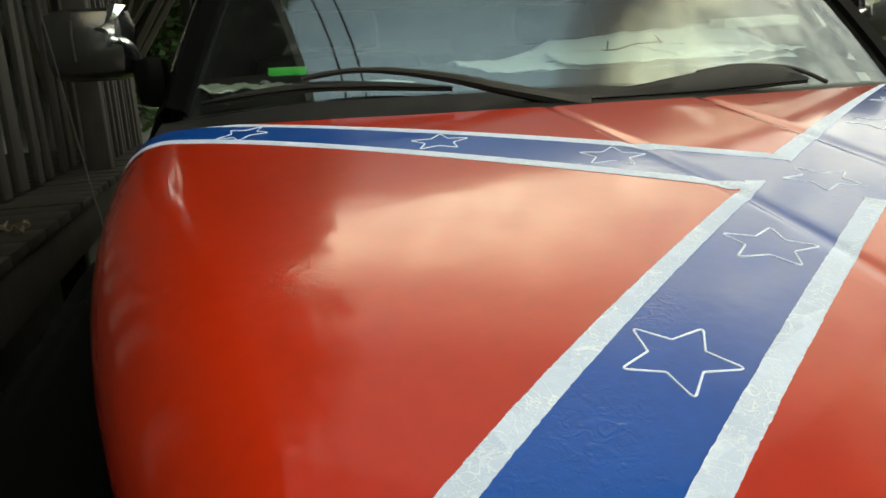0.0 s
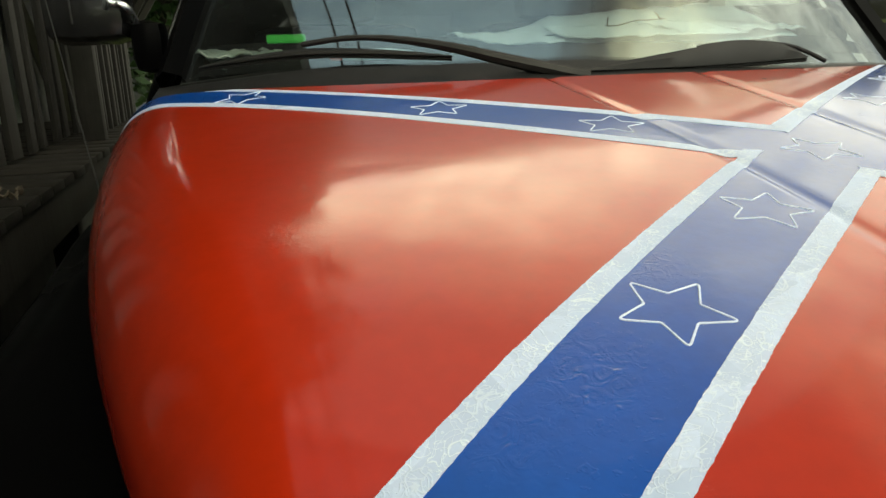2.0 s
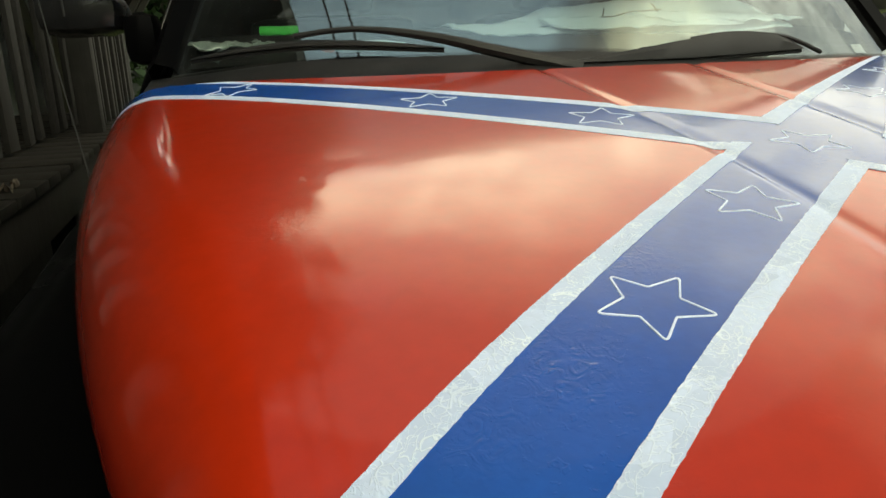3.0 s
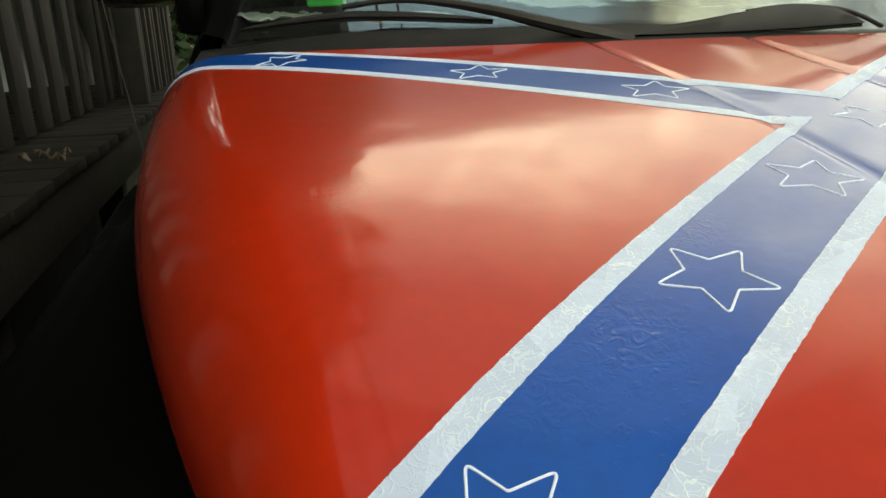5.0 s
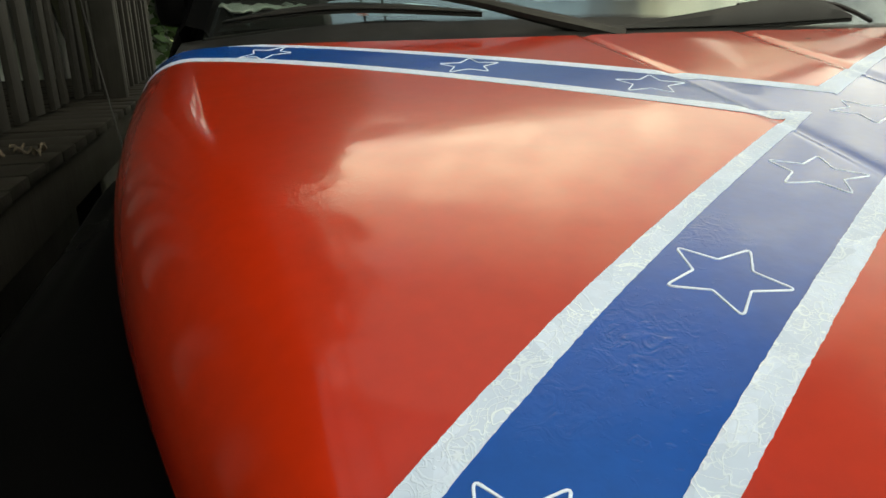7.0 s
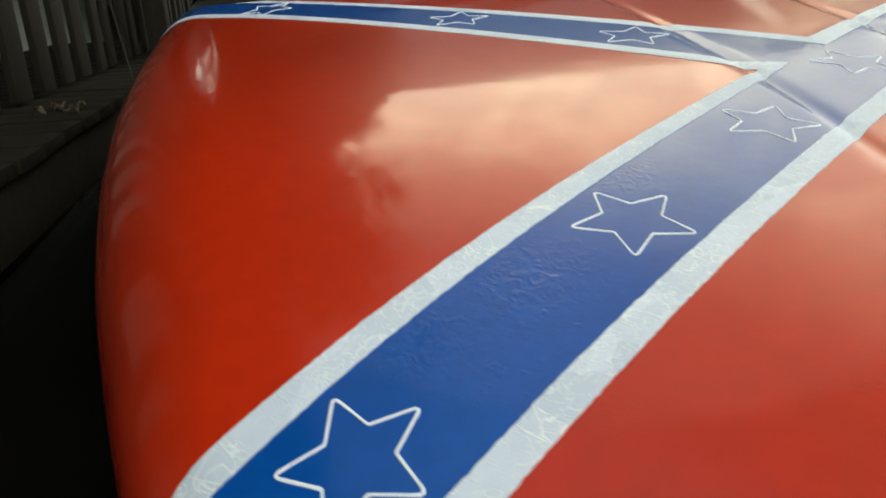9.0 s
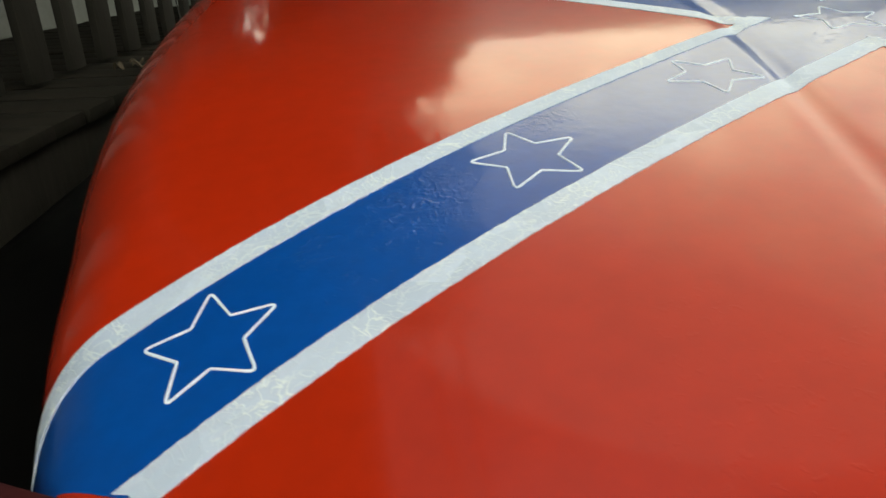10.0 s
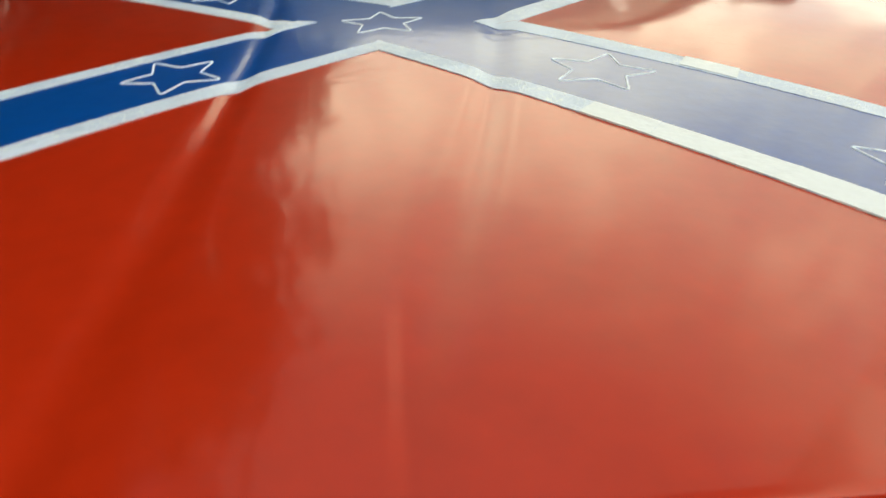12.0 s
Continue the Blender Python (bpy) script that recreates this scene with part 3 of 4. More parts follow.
# cowl between hood and glass
bm = bmesh.new()
rows = []
for dy, dz in ((-0.03, -0.05), (-0.028, -0.008), (-0.010, -0.002), (0.020, 0.010), (0.050, 0.028), (0.068, 0.036), (0.078, 0.030)):
    row = []
    for i in range(61):
        x = (i / 30 - 1) * 0.74
        row.append(Vector((x, rear_y(x) + 0.028 + dy, crown(x, rear_y(x)) + (dz if dz < 0 else dz * lerp(0.75, 0.12, smooth_step(-0.1, 0.42, x)) * (1 - 0.55 * smooth_step(0.45, 0.72, abs(x)))))))
    rows.append(row)
sheet(bm, rows)
truck_part("cowl", bm, PLASTIC, None, "black plastic cowl panel")

# windshield
RISE, RUN = 0.310, 0.345


def glass_at(u, v, off=0.0):
    x0 = u * 0.70
    x = x0 * (1 - 0.24 * v)
    y = rear_y(x0) + 0.090 + RUN * v
    z = crown(x0, rear_y(x0)) + 0.027 - 0.015 * x0 * x0 + (RISE + 0.16 * x0 * x0) * v + 0.03 * math.sin(v * math.pi)
    n = Vector((u * 0.45, -RISE, RUN)).normalized()
    return Vector((x, y, z)) + n * off


bm = bmesh.new()
front = sheet(bm, [[glass_at(i / 20 - 1, j / 16) for i in range(41)] for j in range(-2, 17)])
back = sheet(bm, [[glass_at(i / 20 - 1, j / 16, -0.005) for i in range(41)] for j in range(-2, 17)])
for a, b in ((front[0], back[0]), (front[-1], back[-1]), ([r[0] for r in front], [r[0] for r in back]), ([r[-1] for r in front], [r[-1] for r in back])):
    for k in range(len(a) - 1):
        bm.faces.new((a[k], a[k + 1], b[k + 1], b[k]))
pane = truck_part("windshield", bm, GLASS, None, "slightly dusty curved windshield")
pane.visible_shadow = False

# pillars, roof and doors
for s in (-1, 1):
    bm = bmesh.new()
    rows = []
    for j in range(9):
        v = j / 8
        p = glass_at(s * 1.0, v)
        q = glass_at(s * 0.985, v, 0.012)
        w = 0.046
        rows.append([p + Vector((-s * 0.02, 0.01, -0.02)), q, q + Vector((s * 0.03, 0.010, 0.008)), q + Vector((s * w, 0.035, -0.004)), p + Vector((s * w, 0.09, -0.03))])
    sheet(bm, rows)
    truck_part("windshield_pillar", bm, BLACK, None, "black windshield pillar")
    bm = bmesh.new()
    rows = []
    for z, x in ((-0.62, 0.90), (-0.30, 0.91), (-0.14, 0.88), (-0.05, 0.83), (0.0, 0.80)):
        rows.append([Vector((s * x, y, z)) for y in (0.86, 0.98, 1.2, 1.6, 2.05, 2.1)])
    sheet(bm, rows)
    truck_part("door", bm, BLACK, None, "black cab door", lift=CAB_LIFT)
    bm = bmesh.new()
    rows = []
    for z, x in ((-0.62, 0.92), (-0.2, 0.93), (-0.05, 0.89), (0.22, 0.78), (0.41, 0.63)):
        rows.append([Vector((s * x, 2.1, z)), Vector((s * x, 2.16, z)), Vector((s * (x - 0.2), 2.24, z))])
    sheet(bm, rows)
    truck_part("cab_corner", bm, BLACK, None, "black rear cab corner", lift=CAB_LIFT)
bm = bmesh.new()
rows = []
for y, dz in ((0, -0.004), (0.05, 0.010), (0.4, 0.014), (1.0, 0.006), (1.02, -0.05)):
    rows.append([Vector((glass_at(i / 15 - 1, 1).x * 1.21, glass_at(i / 15 - 1, 1).y + y - 0.01 if y < 0.3 else lerp(0.9, 1.25, y) + 0.95, glass_at(i / 15 - 1, 1).z + dz)) for i in range(31)])
sheet(bm, rows)
truck_part("cab_roof", bm, CAB_BLACK, None, "black cab roof")
bm = bmesh.new()
sheet(bm, [[Vector((x, y, z)) for x in (-0.52, -0.3, 0.0, 0.3, 0.52)] for y, z in ((0.96, 0.360), (1.3, 0.375), (1.8, 0.375), (2.1, 0.36))])
truck_part("headliner", bm, LINER, None, "pale grey cloth headliner", lift=CAB_LIFT)
bm = bmesh.new()
box(bm, (-0.88, 2.14, -0.62), (0.88, 2.22, 0.04), 0.02)
truck_part("cab_back", bm, BLACK, None, "black cab rear wall", lift=CAB_LIFT)

# rear and side windows are opaque panels, added to keep the cab dark
bm = bmesh.new()
box(bm, (-0.66, 2.15, 0.03), (0.66, 2.17, 0.41), 0.008)
truck_part("rear_window", bm, OPAQUE_PANE, None, "opaque black rear window panel that blocks light into the cab", lift=CAB_LIFT)
for s in (-1, 1):
    bm = bmesh.new()
    rows = []
    for z, x in ((-0.01, 0.80), (0.18, 0.735), (0.40, 0.64)):
        rows.append([Vector((s * x, y, z)) for y in (1.0 + 0.2 * max(0, z), 1.5, 2.12)])
        rows[-1][0].y = 0.80 if z < 0.1 else 0.92 if z < 0.3 else 1.02
    sheet(bm, rows)
    win = truck_part("side_window", bm, OPAQUE_PANE, None, "opaque black side window panel that blocks light into the cab", lift=CAB_LIFT)
    win.modifiers.new("thickness", "SOLIDIFY").thickness = 0.005

# dashboard, seats
bm = bmesh.new()
rows = []
for f, z in ((0.0, 0.0), (0.12, 0.022), (0.3, 0.034), (0.7, 0.042), (0.9, 0.034), (1.0, -0.01), (1.02, -0.3)):
    row = []
    for i in range(41):
        x = (i / 20 - 1) * 0.69
        y0 = rear_y(x) + 0.115
        row.append(Vector((x, lerp(y0, 1.16, f), crown(x, rear_y(x)) + 0.020 * (1 - f) + 0.045 * f + z)))
    rows.append(row)
sheet(bm, rows)
truck_part("dashboard", bm, DASH, None, "dark grey vinyl dashboard")
for s in (-1, 1):
    bm = bmesh.new()
    box(bm, (s * 0.36 - 0.26, 1.62, -0.35), (s * 0.36 + 0.26, 1.80, 0.19), 0.06)
    box(bm, (s * 0.36 - 0.26, 1.25, -0.42), (s * 0.36 + 0.26, 1.75, -0.25), 0.05)
    box(bm, (s * 0.36 - 0.13, 1.66, 0.20), (s * 0.36 + 0.13, 1.76, 0.32), 0.04)
    truck_part("seat", bm, CLOTH, None, "dark cloth seat", lift=CAB_LIFT)


# wipers
def bend(points, n):
    """n + 1 points along a smooth line through the given ones."""
    pts = [Vector(q) for q in points]
    out = []
    for i in range(n + 1):
        s = i / n * (len(pts) - 1)
        k = min(int(s), len(pts) - 2)
        t = s - k
        a, b, c, d = pts[max(k - 1, 0)], pts[k], pts[k + 1], pts[min(k + 2, len(pts) - 1)]
        out.append(0.5 * (2 * b + (c - a) * t + (2 * a - 5 * b + 4 * c - d) * t * t + (3 * b - a - 3 * c + d) * t ** 3))
    return out


def wiper(arm, radii, blade, tall, lean, label):
    base = new("wiper")
    base.parent = truck
    base.location = (0, 0, -GROUND)
    tagged(base, label)
    bm = bmesh.new()
    tube(bm, bend(arm, 20), [lerp(radii[0], radii[1], min(1, i / 14)) for i in range(21)], 8)
    part("wiper_arm", bm, PLASTIC, base)
    line = bend(blade, 24)
    bm = bmesh.new()
    rows = []
    for k, q in enumerate(line):
        h = 0.004 + tall * math.sin(math.pi * (k / 24) ** lean) ** 0.9
        rows.append([q + Vector((0, 0.004, 0.002)), q + Vector((0, -0.005, 0.003)), q + Vector((0, -0.004, h * 0.7)), q + Vector((0, 0.004, h)), q + Vector((0, 0.008, h * 0.8)), q + Vector((0, 0.004, 0.002))])
    sheet(bm, rows)
    part("blade_frame", bm, PLASTIC, base)
    bm = bmesh.new()
    tube(bm, [q + Vector((0, 0.004, -0.001)) for q in line], 0.0035, 6)
    part("rubber_blade", bm, RUBBER, base)


wiper(((-0.065, 0.430, 0.066), (-0.190, 0.458, 0.096), (-0.273, 0.487, 0.118), (-0.357, 0.518, 0.133), (-0.427, 0.541, 0.137), (-0.498, 0.559, 0.129)), (0.012, 0.0045),
      ((-0.663, 0.602, 0.096), (-0.481, 0.545, 0.111), (-0.270, 0.483, 0.101)), 0.008, 1.0, "black wiper lying across the foot of the glass")
wiper(((0.409, 0.492, 0.077), (0.361, 0.488, 0.096), (0.314, 0.483, 0.107), (0.221, 0.473, 0.113), (0.139, 0.462, 0.106)), (0.004, 0.0035),
      ((-0.097, 0.433, 0.073), (0.140, 0.448, 0.074), (0.366, 0.484, 0.081)), 0.034, 1.6, "black wiper with a thin bent arm")


# mirrors
def mirror(s):
    base = new("side_mirror")
    base.parent = truck
    base.location = (-0.011 if s < 0 else -0.044, -0.018, 0.107 - GROUND)
    tagged(base, "black side mirror with a chrome face edge and arm")
    x0, x1, y, z0, z1 = 0.792, 0.948, 0.90, 0.040, 0.176
    bm = bmesh.new()
    made = box(bm, (x0, y - 0.06, z0), (x1, y + 0.05, z1), 0.034)
    for v in made:
        if v.co.y < y:
            v.co.x = lerp(v.co.x, (x0 + x1) / 2, 0.06)
            v.co.z = lerp(v.co.z, (z0 + z1) / 2, 0.10)
        v.co.z -= 0.05 * max(0.0, v.co.x - 0.90)
        v.co.x *= s
    shell = part("mirror_shell", bm, GLOSS_BLACK, base, "glossy black mirror shell with rain drops")
    bm = bmesh.new()
    tube(bm, [(s * 0.886, y - 0.0635, z0 + 0.035), (s * 0.886, y - 0.0645, z0 + 0.08), (s * 0.884, y - 0.060, z1 - 0.028)], 0.0018, 6)
    part("seam", bm, RUBBER, shell)
    bm = bmesh.new()
    left = ((0.822, 0.1745), (0.821, 0.158), (0.828, 0.138), (0.850, 0.131), (0.829, 0.124), (0.829, 0.112), (0.831, 0.098))
    right = ((0.790, 0.172), (0.798, 0.160), (0.808, 0.146), (0.811, 0.135), (0.813, 0.124), (0.815, 0.112), (0.822, 0.098))
    rows = []
    for k, (a, b) in enumerate(zip(left, right)):
        f = y - 0.0655 + (0.014 if k == 0 else 0.004 if k == 1 else 0)
        rows.append([Vector((s * a[0], f + 0.006, a[1])), Vector((s * a[0], f, a[1])), Vector((s * (a[0] + b[0]) / 2, f - 0.004, (a[1] + b[1]) / 2)), Vector((s * b[0], f + 0.004, b[1])), Vector((s * b[0], f + 0.014, b[1]))])
    sheet(bm, rows)
    part("chrome_trim", bm, CHROME, base, "bright chrome trim")
    bm = bmesh.new()
    tube(bm, bend(((s * 0.818, y - 0.05, 0.109), (s * 0.802, y - 0.058, 0.108), (s * 0.789, y - 0.05, 0.097), (s * 0.783, y - 0.035, 0.075)), 12), 0.007, 10)
    part("mirror_arm", bm, CHROME, base, "chrome mirror arm")
    bm = bmesh.new()
    box(bm, (min(s * 0.735, s * 0.797), 0.85, -0.015), (max(s * 0.735, s * 0.797), 0.95, 0.082), 0.026)
    part("mirror_foot", bm, BLACK, base, "black mirror foot")


mirror(-1)
mirror(1)

# antenna on the fender
bm = bmesh.new()
tube(bm, [(-0.838, 0.60, -0.15), (-0.840, 0.602, -0.09), (-0.862, 0.62, 0.05), (-0.905, 0.66, 0.35)], [0.008, 0.0018, 0.0010, 0.0008], 8)
truck_part("antenna", bm, RUBBER, None, "thin black antenna rod")

# wheels
for s in (-1, 1):
    for y in (0.12, 3.6):
        wheel = new("wheel")
        wheel.parent = truck
        wheel.location = (s * 0.80, y, 0.39)
        tagged(wheel, "dark wheel with a steel rim")
        for nm, r0, r1, w, mt in (("tyre", 0.22, 0.39, 0.12, RUBBER), ("rim", 0.02, 0.225, 0.09, STEEL)):
            bm = bmesh.new()
            prof = [(r0, -w), (r1 - 0.03, -w), (r1, -w * 0.7), (r1, w * 0.7), (r1 - 0.03, w), (r0, w)]
            rows = [[Vector((px, pr * math.cos(a), pr * math.sin(a))) for pr, px in prof] for a in [k * math.tau / 40 for k in range(41)]]
            sheet(bm, rows)
            bmesh.ops.remove_doubles(bm, verts=bm.verts, dist=0.0005)
            part(nm, bm, mt, wheel)
bm = bmesh.new()
box(bm, (-0.45, -0.4, -0.78), (0.45, 4.3, -0.64), 0.03)
truck_part("chassis_frame", bm, BLACK)
bm = bmesh.new()
box(bm, (-0.93, 2.3, -0.62), (0.93, 4.4, -0.56), 0.02)
for s in (-1, 1):
    box(bm, (s * 0.93 - 0.03, 2.3, -0.60), (s * 0.93 + 0.03, 4.4, -0.06), 0.02)
box(bm, (-0.93, 4.36, -0.60), (0.93, 4.42, -0.06), 0.02)
truck_part("cargo_bed", bm, BLACK, None, "black cargo bed")

# ---------------------------------------------------------------- things on the dashboard
bm = bmesh.new()
box(bm, (-0.035, -0.02, 0), (0.035, 0.02, 0.016), 0.004)
tagged(part("plastic_case", bm, GREEN), "small bright green plastic case lying on the dashboard", "case").location = (-0.520, 0.759, 0.135)
bm = bmesh.new()


def map_at(u, v):
    """A large sheet, rising to the back and to the far side."""
    x, y = lerp(lerp(-0.25, 0.46, u), lerp(0.10, 0.56, u), v), lerp(lerp(0.58, 0.64, u), 1.05, v)
    z = lerp(lerp(0.106, 0.120, u), lerp(0.190, 0.218, u), v)
    return Vector((x, y, z + 0.006 * noise.noise((u * 9, v * 3, 2.2)) + 0.003 * noise.noise((u * 30, v * 8, 4.1))))


sheet(bm, [[map_at(i / 48, j / 24) for i in range(49)] for j in range(25)])
big = tagged(part("road_map", bm, PAPER), "large creased pale blue-grey paper sheet spread on the dashboard", "paper")
big.modifiers.new("thickness", "SOLIDIFY").thickness = 0.001
for u0, v0, u1, v1 in ((0.05, 0.40, 0.62, 0.62), (0.10, 0.20, 0.45, 0.34), (0.36, 0.72, 0.40, 0.22), (0.58, 0.80, 0.62, 0.35)):
    bm = bmesh.new()
    tube(bm, [map_at(lerp(u0, u1, k / 14), lerp(v0, v1, k / 14)) + Vector((0, 0, 0.0015)) for k in range(15)], 0.0016, 5)
    part("printed_rule", bm, CLOTH, big, "thin dark printed line")
SHEETS = ((-0.06, 0.68, 14, 0.30), (0.14, 0.66, -6, 0.34), (0.33, 0.71, 9, 0.30), (0.44, 0.83, 22, 0.24))
for k, (x, y, a, w) in enumerate(SHEETS):
    bm = bmesh.new()
    sheet(bm, [[Vector((w * (i / 24 - 0.5), 0.16 * (j / 12 - 0.5), 0.006 * noise.noise((i * 0.45, j * 0.55, k * 3.1)) + 0.003 * noise.noise((i * 1.3, j * 1.4, k)))) for i in range(25)] for j in range(13)])
    ob = tagged(part("paper_sheet", bm, PAPER), "crumpled pale blue-grey paper sheet heaped on the dashboard", "paper", "papers on the dashboard")
    ob.matrix_world = pose(x, y, 0.134 + 0.007 * k, 9, 0, a)
    so = ob.modifiers.new("thickness", "SOLIDIFY")
    so.thickness = 0.001
bm = bmesh.new()
sheet(bm, [[Vector((0.15 * (i / 20 - 0.5), 0.09 * (j / 10 - 0.5), 0.010 * noise.noise((i * 0.4, j * 0.5, 7.7)) + 0.004 * noise.noise((i * 1.1, j * 1.2, 3.3)))) for i in range(21)] for j in range(11)])
rag = tagged(part("cleaning_cloth", bm, BOOK), "crumpled grey-green cloth at the foot of the windshield", "cloth")
rag.matrix_world = pose(-0.598, 0.707, 0.121, 4, 0, 32)
rag.modifiers.new("thickness", "SOLIDIFY").thickness = 0.002
bm = bmesh.new()
box(bm, (-0.075, -0.05, 0), (0.075, 0.05, 0.018), 0.003)
book = tagged(part("book", bm, BOOK), "thin grey-green book lying on the papers", "book")
book.matrix_world = pose(0.433, 0.748, 0.188, 4, 0, -14)

tube_thing = thing("glue_tube", (-0.386, 0.601, 0.100), "small white plastic tube with an orange cap on the dashboard", "tube")
bm = bmesh.new()
tube(bm, [(-0.045, 0, 0.008), (-0.035, 0, 0.009), (0.03, 0, 0.010), (0.075, 0.004, 0.010)], [0.006, 0.009, 0.010, 0.004], 10)
part("tube_body", bm, PAPER, tube_thing)
bm = bmesh.new()
tube(bm, [(-0.046, 0, 0.008), (-0.062, 0, 0.008), (-0.066, 0, 0.008)], [0.007, 0.0065, 0.004], 10)
part("cap", bm, material("orange_plastic", (0.55, 0.10, 0.03), 0.4), tube_thing, "orange cap")

# ---------------------------------------------------------------- ground
bm = bmesh.new()
rows = []
for j in range(61):
    t = (j / 30 - 1)
    yy = 400 * t * abs(t) ** 2
    rows.append([Vector((400 * s * abs(s) ** 2, yy, GROUND + 0.03 * noise.noise((400 * s * abs(s) ** 2 * 0.3, yy * 0.3, 0)) * (abs(s) > 0.25))) for s in [i / 30 - 1 for i in range(61)]])
sheet(bm, rows)
tagged(part("ground", bm, GRASS), "mown green lawn", "ground", kind="structure")
# reaches under the deck; its dark colour carries the shade there
bm = bmesh.new()
sheet(bm, [[Vector((x, y, GROUND + 0.012)) for x in (-2.6, -0.5, 0.5, 1.8, 3.2)] for y in (-14, -9, -5, -2, 0, 2, 4.4)])
tagged(part("driveway", bm, GRAVEL), "dark gravel driveway under the truck, run on to carry the shade by the deck", "driveway", kind="structure")
for p in bpy.data.objects["ground"].data.vertices:
    if abs(p.co.x) < 6 and abs(p.co.y) < 20:
        p.co.z = GROUND - 0.006

# ---------------------------------------------------------------- deck
DECK_Z, DECK_X, RAIL_X = -0.19, -1.032, -1.262
Y0, Y1 = -0.9, 4.2
deck = thing("wooden_deck", (DECK_X, 0, GROUND), "weathered grey wooden deck with railing beside the truck, its shade put into the colour", "deck")
deck.rotation_euler.z = radians(4.9)


def deck_part(name, bm, mat, label=""):
    ob = part(name, bm, mat, deck, label)
    ob.location = (-DECK_X, 0, -GROUND)
    return ob


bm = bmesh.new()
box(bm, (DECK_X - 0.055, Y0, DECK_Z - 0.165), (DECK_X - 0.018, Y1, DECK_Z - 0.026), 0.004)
deck_part("rim_board", bm, WOOD, "weathered rim board, its shade put into the colour")
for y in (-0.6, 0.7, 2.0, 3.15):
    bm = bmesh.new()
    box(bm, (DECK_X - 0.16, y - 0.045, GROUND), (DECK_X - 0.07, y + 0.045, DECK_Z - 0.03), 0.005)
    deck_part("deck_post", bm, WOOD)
# added dark sheet that stands in for the shade under the deck
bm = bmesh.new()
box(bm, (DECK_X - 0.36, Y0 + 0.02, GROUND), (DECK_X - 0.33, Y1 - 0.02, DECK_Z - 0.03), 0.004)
deck_part("skirt_board", bm, WOOD, "dark sheet standing in for the shade under the deck")
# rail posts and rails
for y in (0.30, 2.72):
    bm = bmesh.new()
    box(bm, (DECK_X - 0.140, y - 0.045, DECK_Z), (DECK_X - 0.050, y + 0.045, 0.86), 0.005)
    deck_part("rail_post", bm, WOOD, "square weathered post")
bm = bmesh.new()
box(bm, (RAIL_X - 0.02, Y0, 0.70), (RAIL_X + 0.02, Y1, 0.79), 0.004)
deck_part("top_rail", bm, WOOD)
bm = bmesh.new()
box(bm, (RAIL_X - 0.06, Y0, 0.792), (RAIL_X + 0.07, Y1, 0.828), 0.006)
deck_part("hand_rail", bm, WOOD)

# ---------------------------------------------------------------- porch roof over the deck
EAVE_X, EAVE_Z, EAVE_SLANT = -1.31, 1.98, 0.115
bm = bmesh.new()
rows = []
for x, z in ((EAVE_X, EAVE_Z + 0.15), (EAVE_X, EAVE_Z), (EAVE_X - 0.04, EAVE_Z), (EAVE_X - 0.04, EAVE_Z + 0.04), (-4.2, EAVE_Z + 0.6), (-4.2, EAVE_Z + 0.78), (EAVE_X, EAVE_Z + 0.16)):
    rows.append([Vector((x + (EAVE_SLANT * y if x > -4 else 0), y, z)) for y in (-5.0, -2, 1, 4, 8, 11)])
sheet(bm, rows)
tagged(part("porch_roof", bm, ROOF), "dark wooden porch roof over the deck", "porch roof", kind="structure")
for y in (-4.6, 5.2, 9.5):
    bm = bmesh.new()
    box(bm, (-1.80, y - 0.06, GROUND), (-1.68, y + 0.06, EAVE_Z + 0.06), 0.008)
    tagged(part("porch_post", bm, WOOD), "square weathered porch post", "post", "porch posts")


# ---------------------------------------------------------------- house wall behind the deck
WALL_X = -2.9
bm = bmesh.new()
rows = [[Vector((WALL_X - 0.12, y, GROUND)) for y in (-6, 13)]]
z = GROUND
while z < EAVE_Z + 0.30:
    rows.append([Vector((WALL_X + 0.016, y, z)) for y in (-6, 13)])
    rows.append([Vector((WALL_X, y, z + 0.115)) for y in (-6, 13)])
    z += 0.115
rows.append([Vector((WALL_X - 0.12, y, z)) for y in (-6, 13)])
rows.append([Vector((WALL_X - 0.12, y, GROUND)) for y in (-6, 13)])
sheet(bm, rows)
tagged(part("house_wall", bm, SIDING, smooth=False), "grey lapped siding wall in the shade of the porch", "wall", kind="structure")

# ---------------------------------------------------------------- neighbouring house across the yard
HX, HY0, HY1, HTOP = 8.0, 4.6, 13.0, 1.75
house = thing("neighbour_house", (HX, 8.8, GROUND), "low pale blue-grey house with lapped siding across the yard", "house")


def house_part(name, bm, mat, parent=None, label="", smooth=False):
    ob = part(name, bm, mat, parent or house, label, smooth)
    if parent is None:
        ob.location = (-HX, -8.8, -GROUND)
    return ob


def lapped(bm, a, b, out):
    """Lapped boards on an upright wall from a to b."""
    rows, z = [], GROUND
    while z < HTOP:
        rows.append([Vector((*p, z)) + 0.018 * out for p in (a, b)])
        rows.append([Vector((*p, min(z + 0.125, HTOP))) for p in (a, b)])
        z += 0.125
    sheet(bm, rows)


bm = bmesh.new()
box(bm, (HX + 0.02, HY0 + 0.02, GROUND), (HX + 6.0, HY1 - 0.02, HTOP), 0.0)
house_part("core", bm, PALE)
for a, b, out in (((HX, HY0), (HX, HY1), Vector((-1, 0, 0))), ((HX, HY0), (HX + 6.0, HY0), Vector((0, -1, 0)))):
    bm = bmesh.new()
    lapped(bm, a, b, out)
    house_part("siding", bm, PALE, None, "pale blue-grey lapped boards")
bm = bmesh.new()
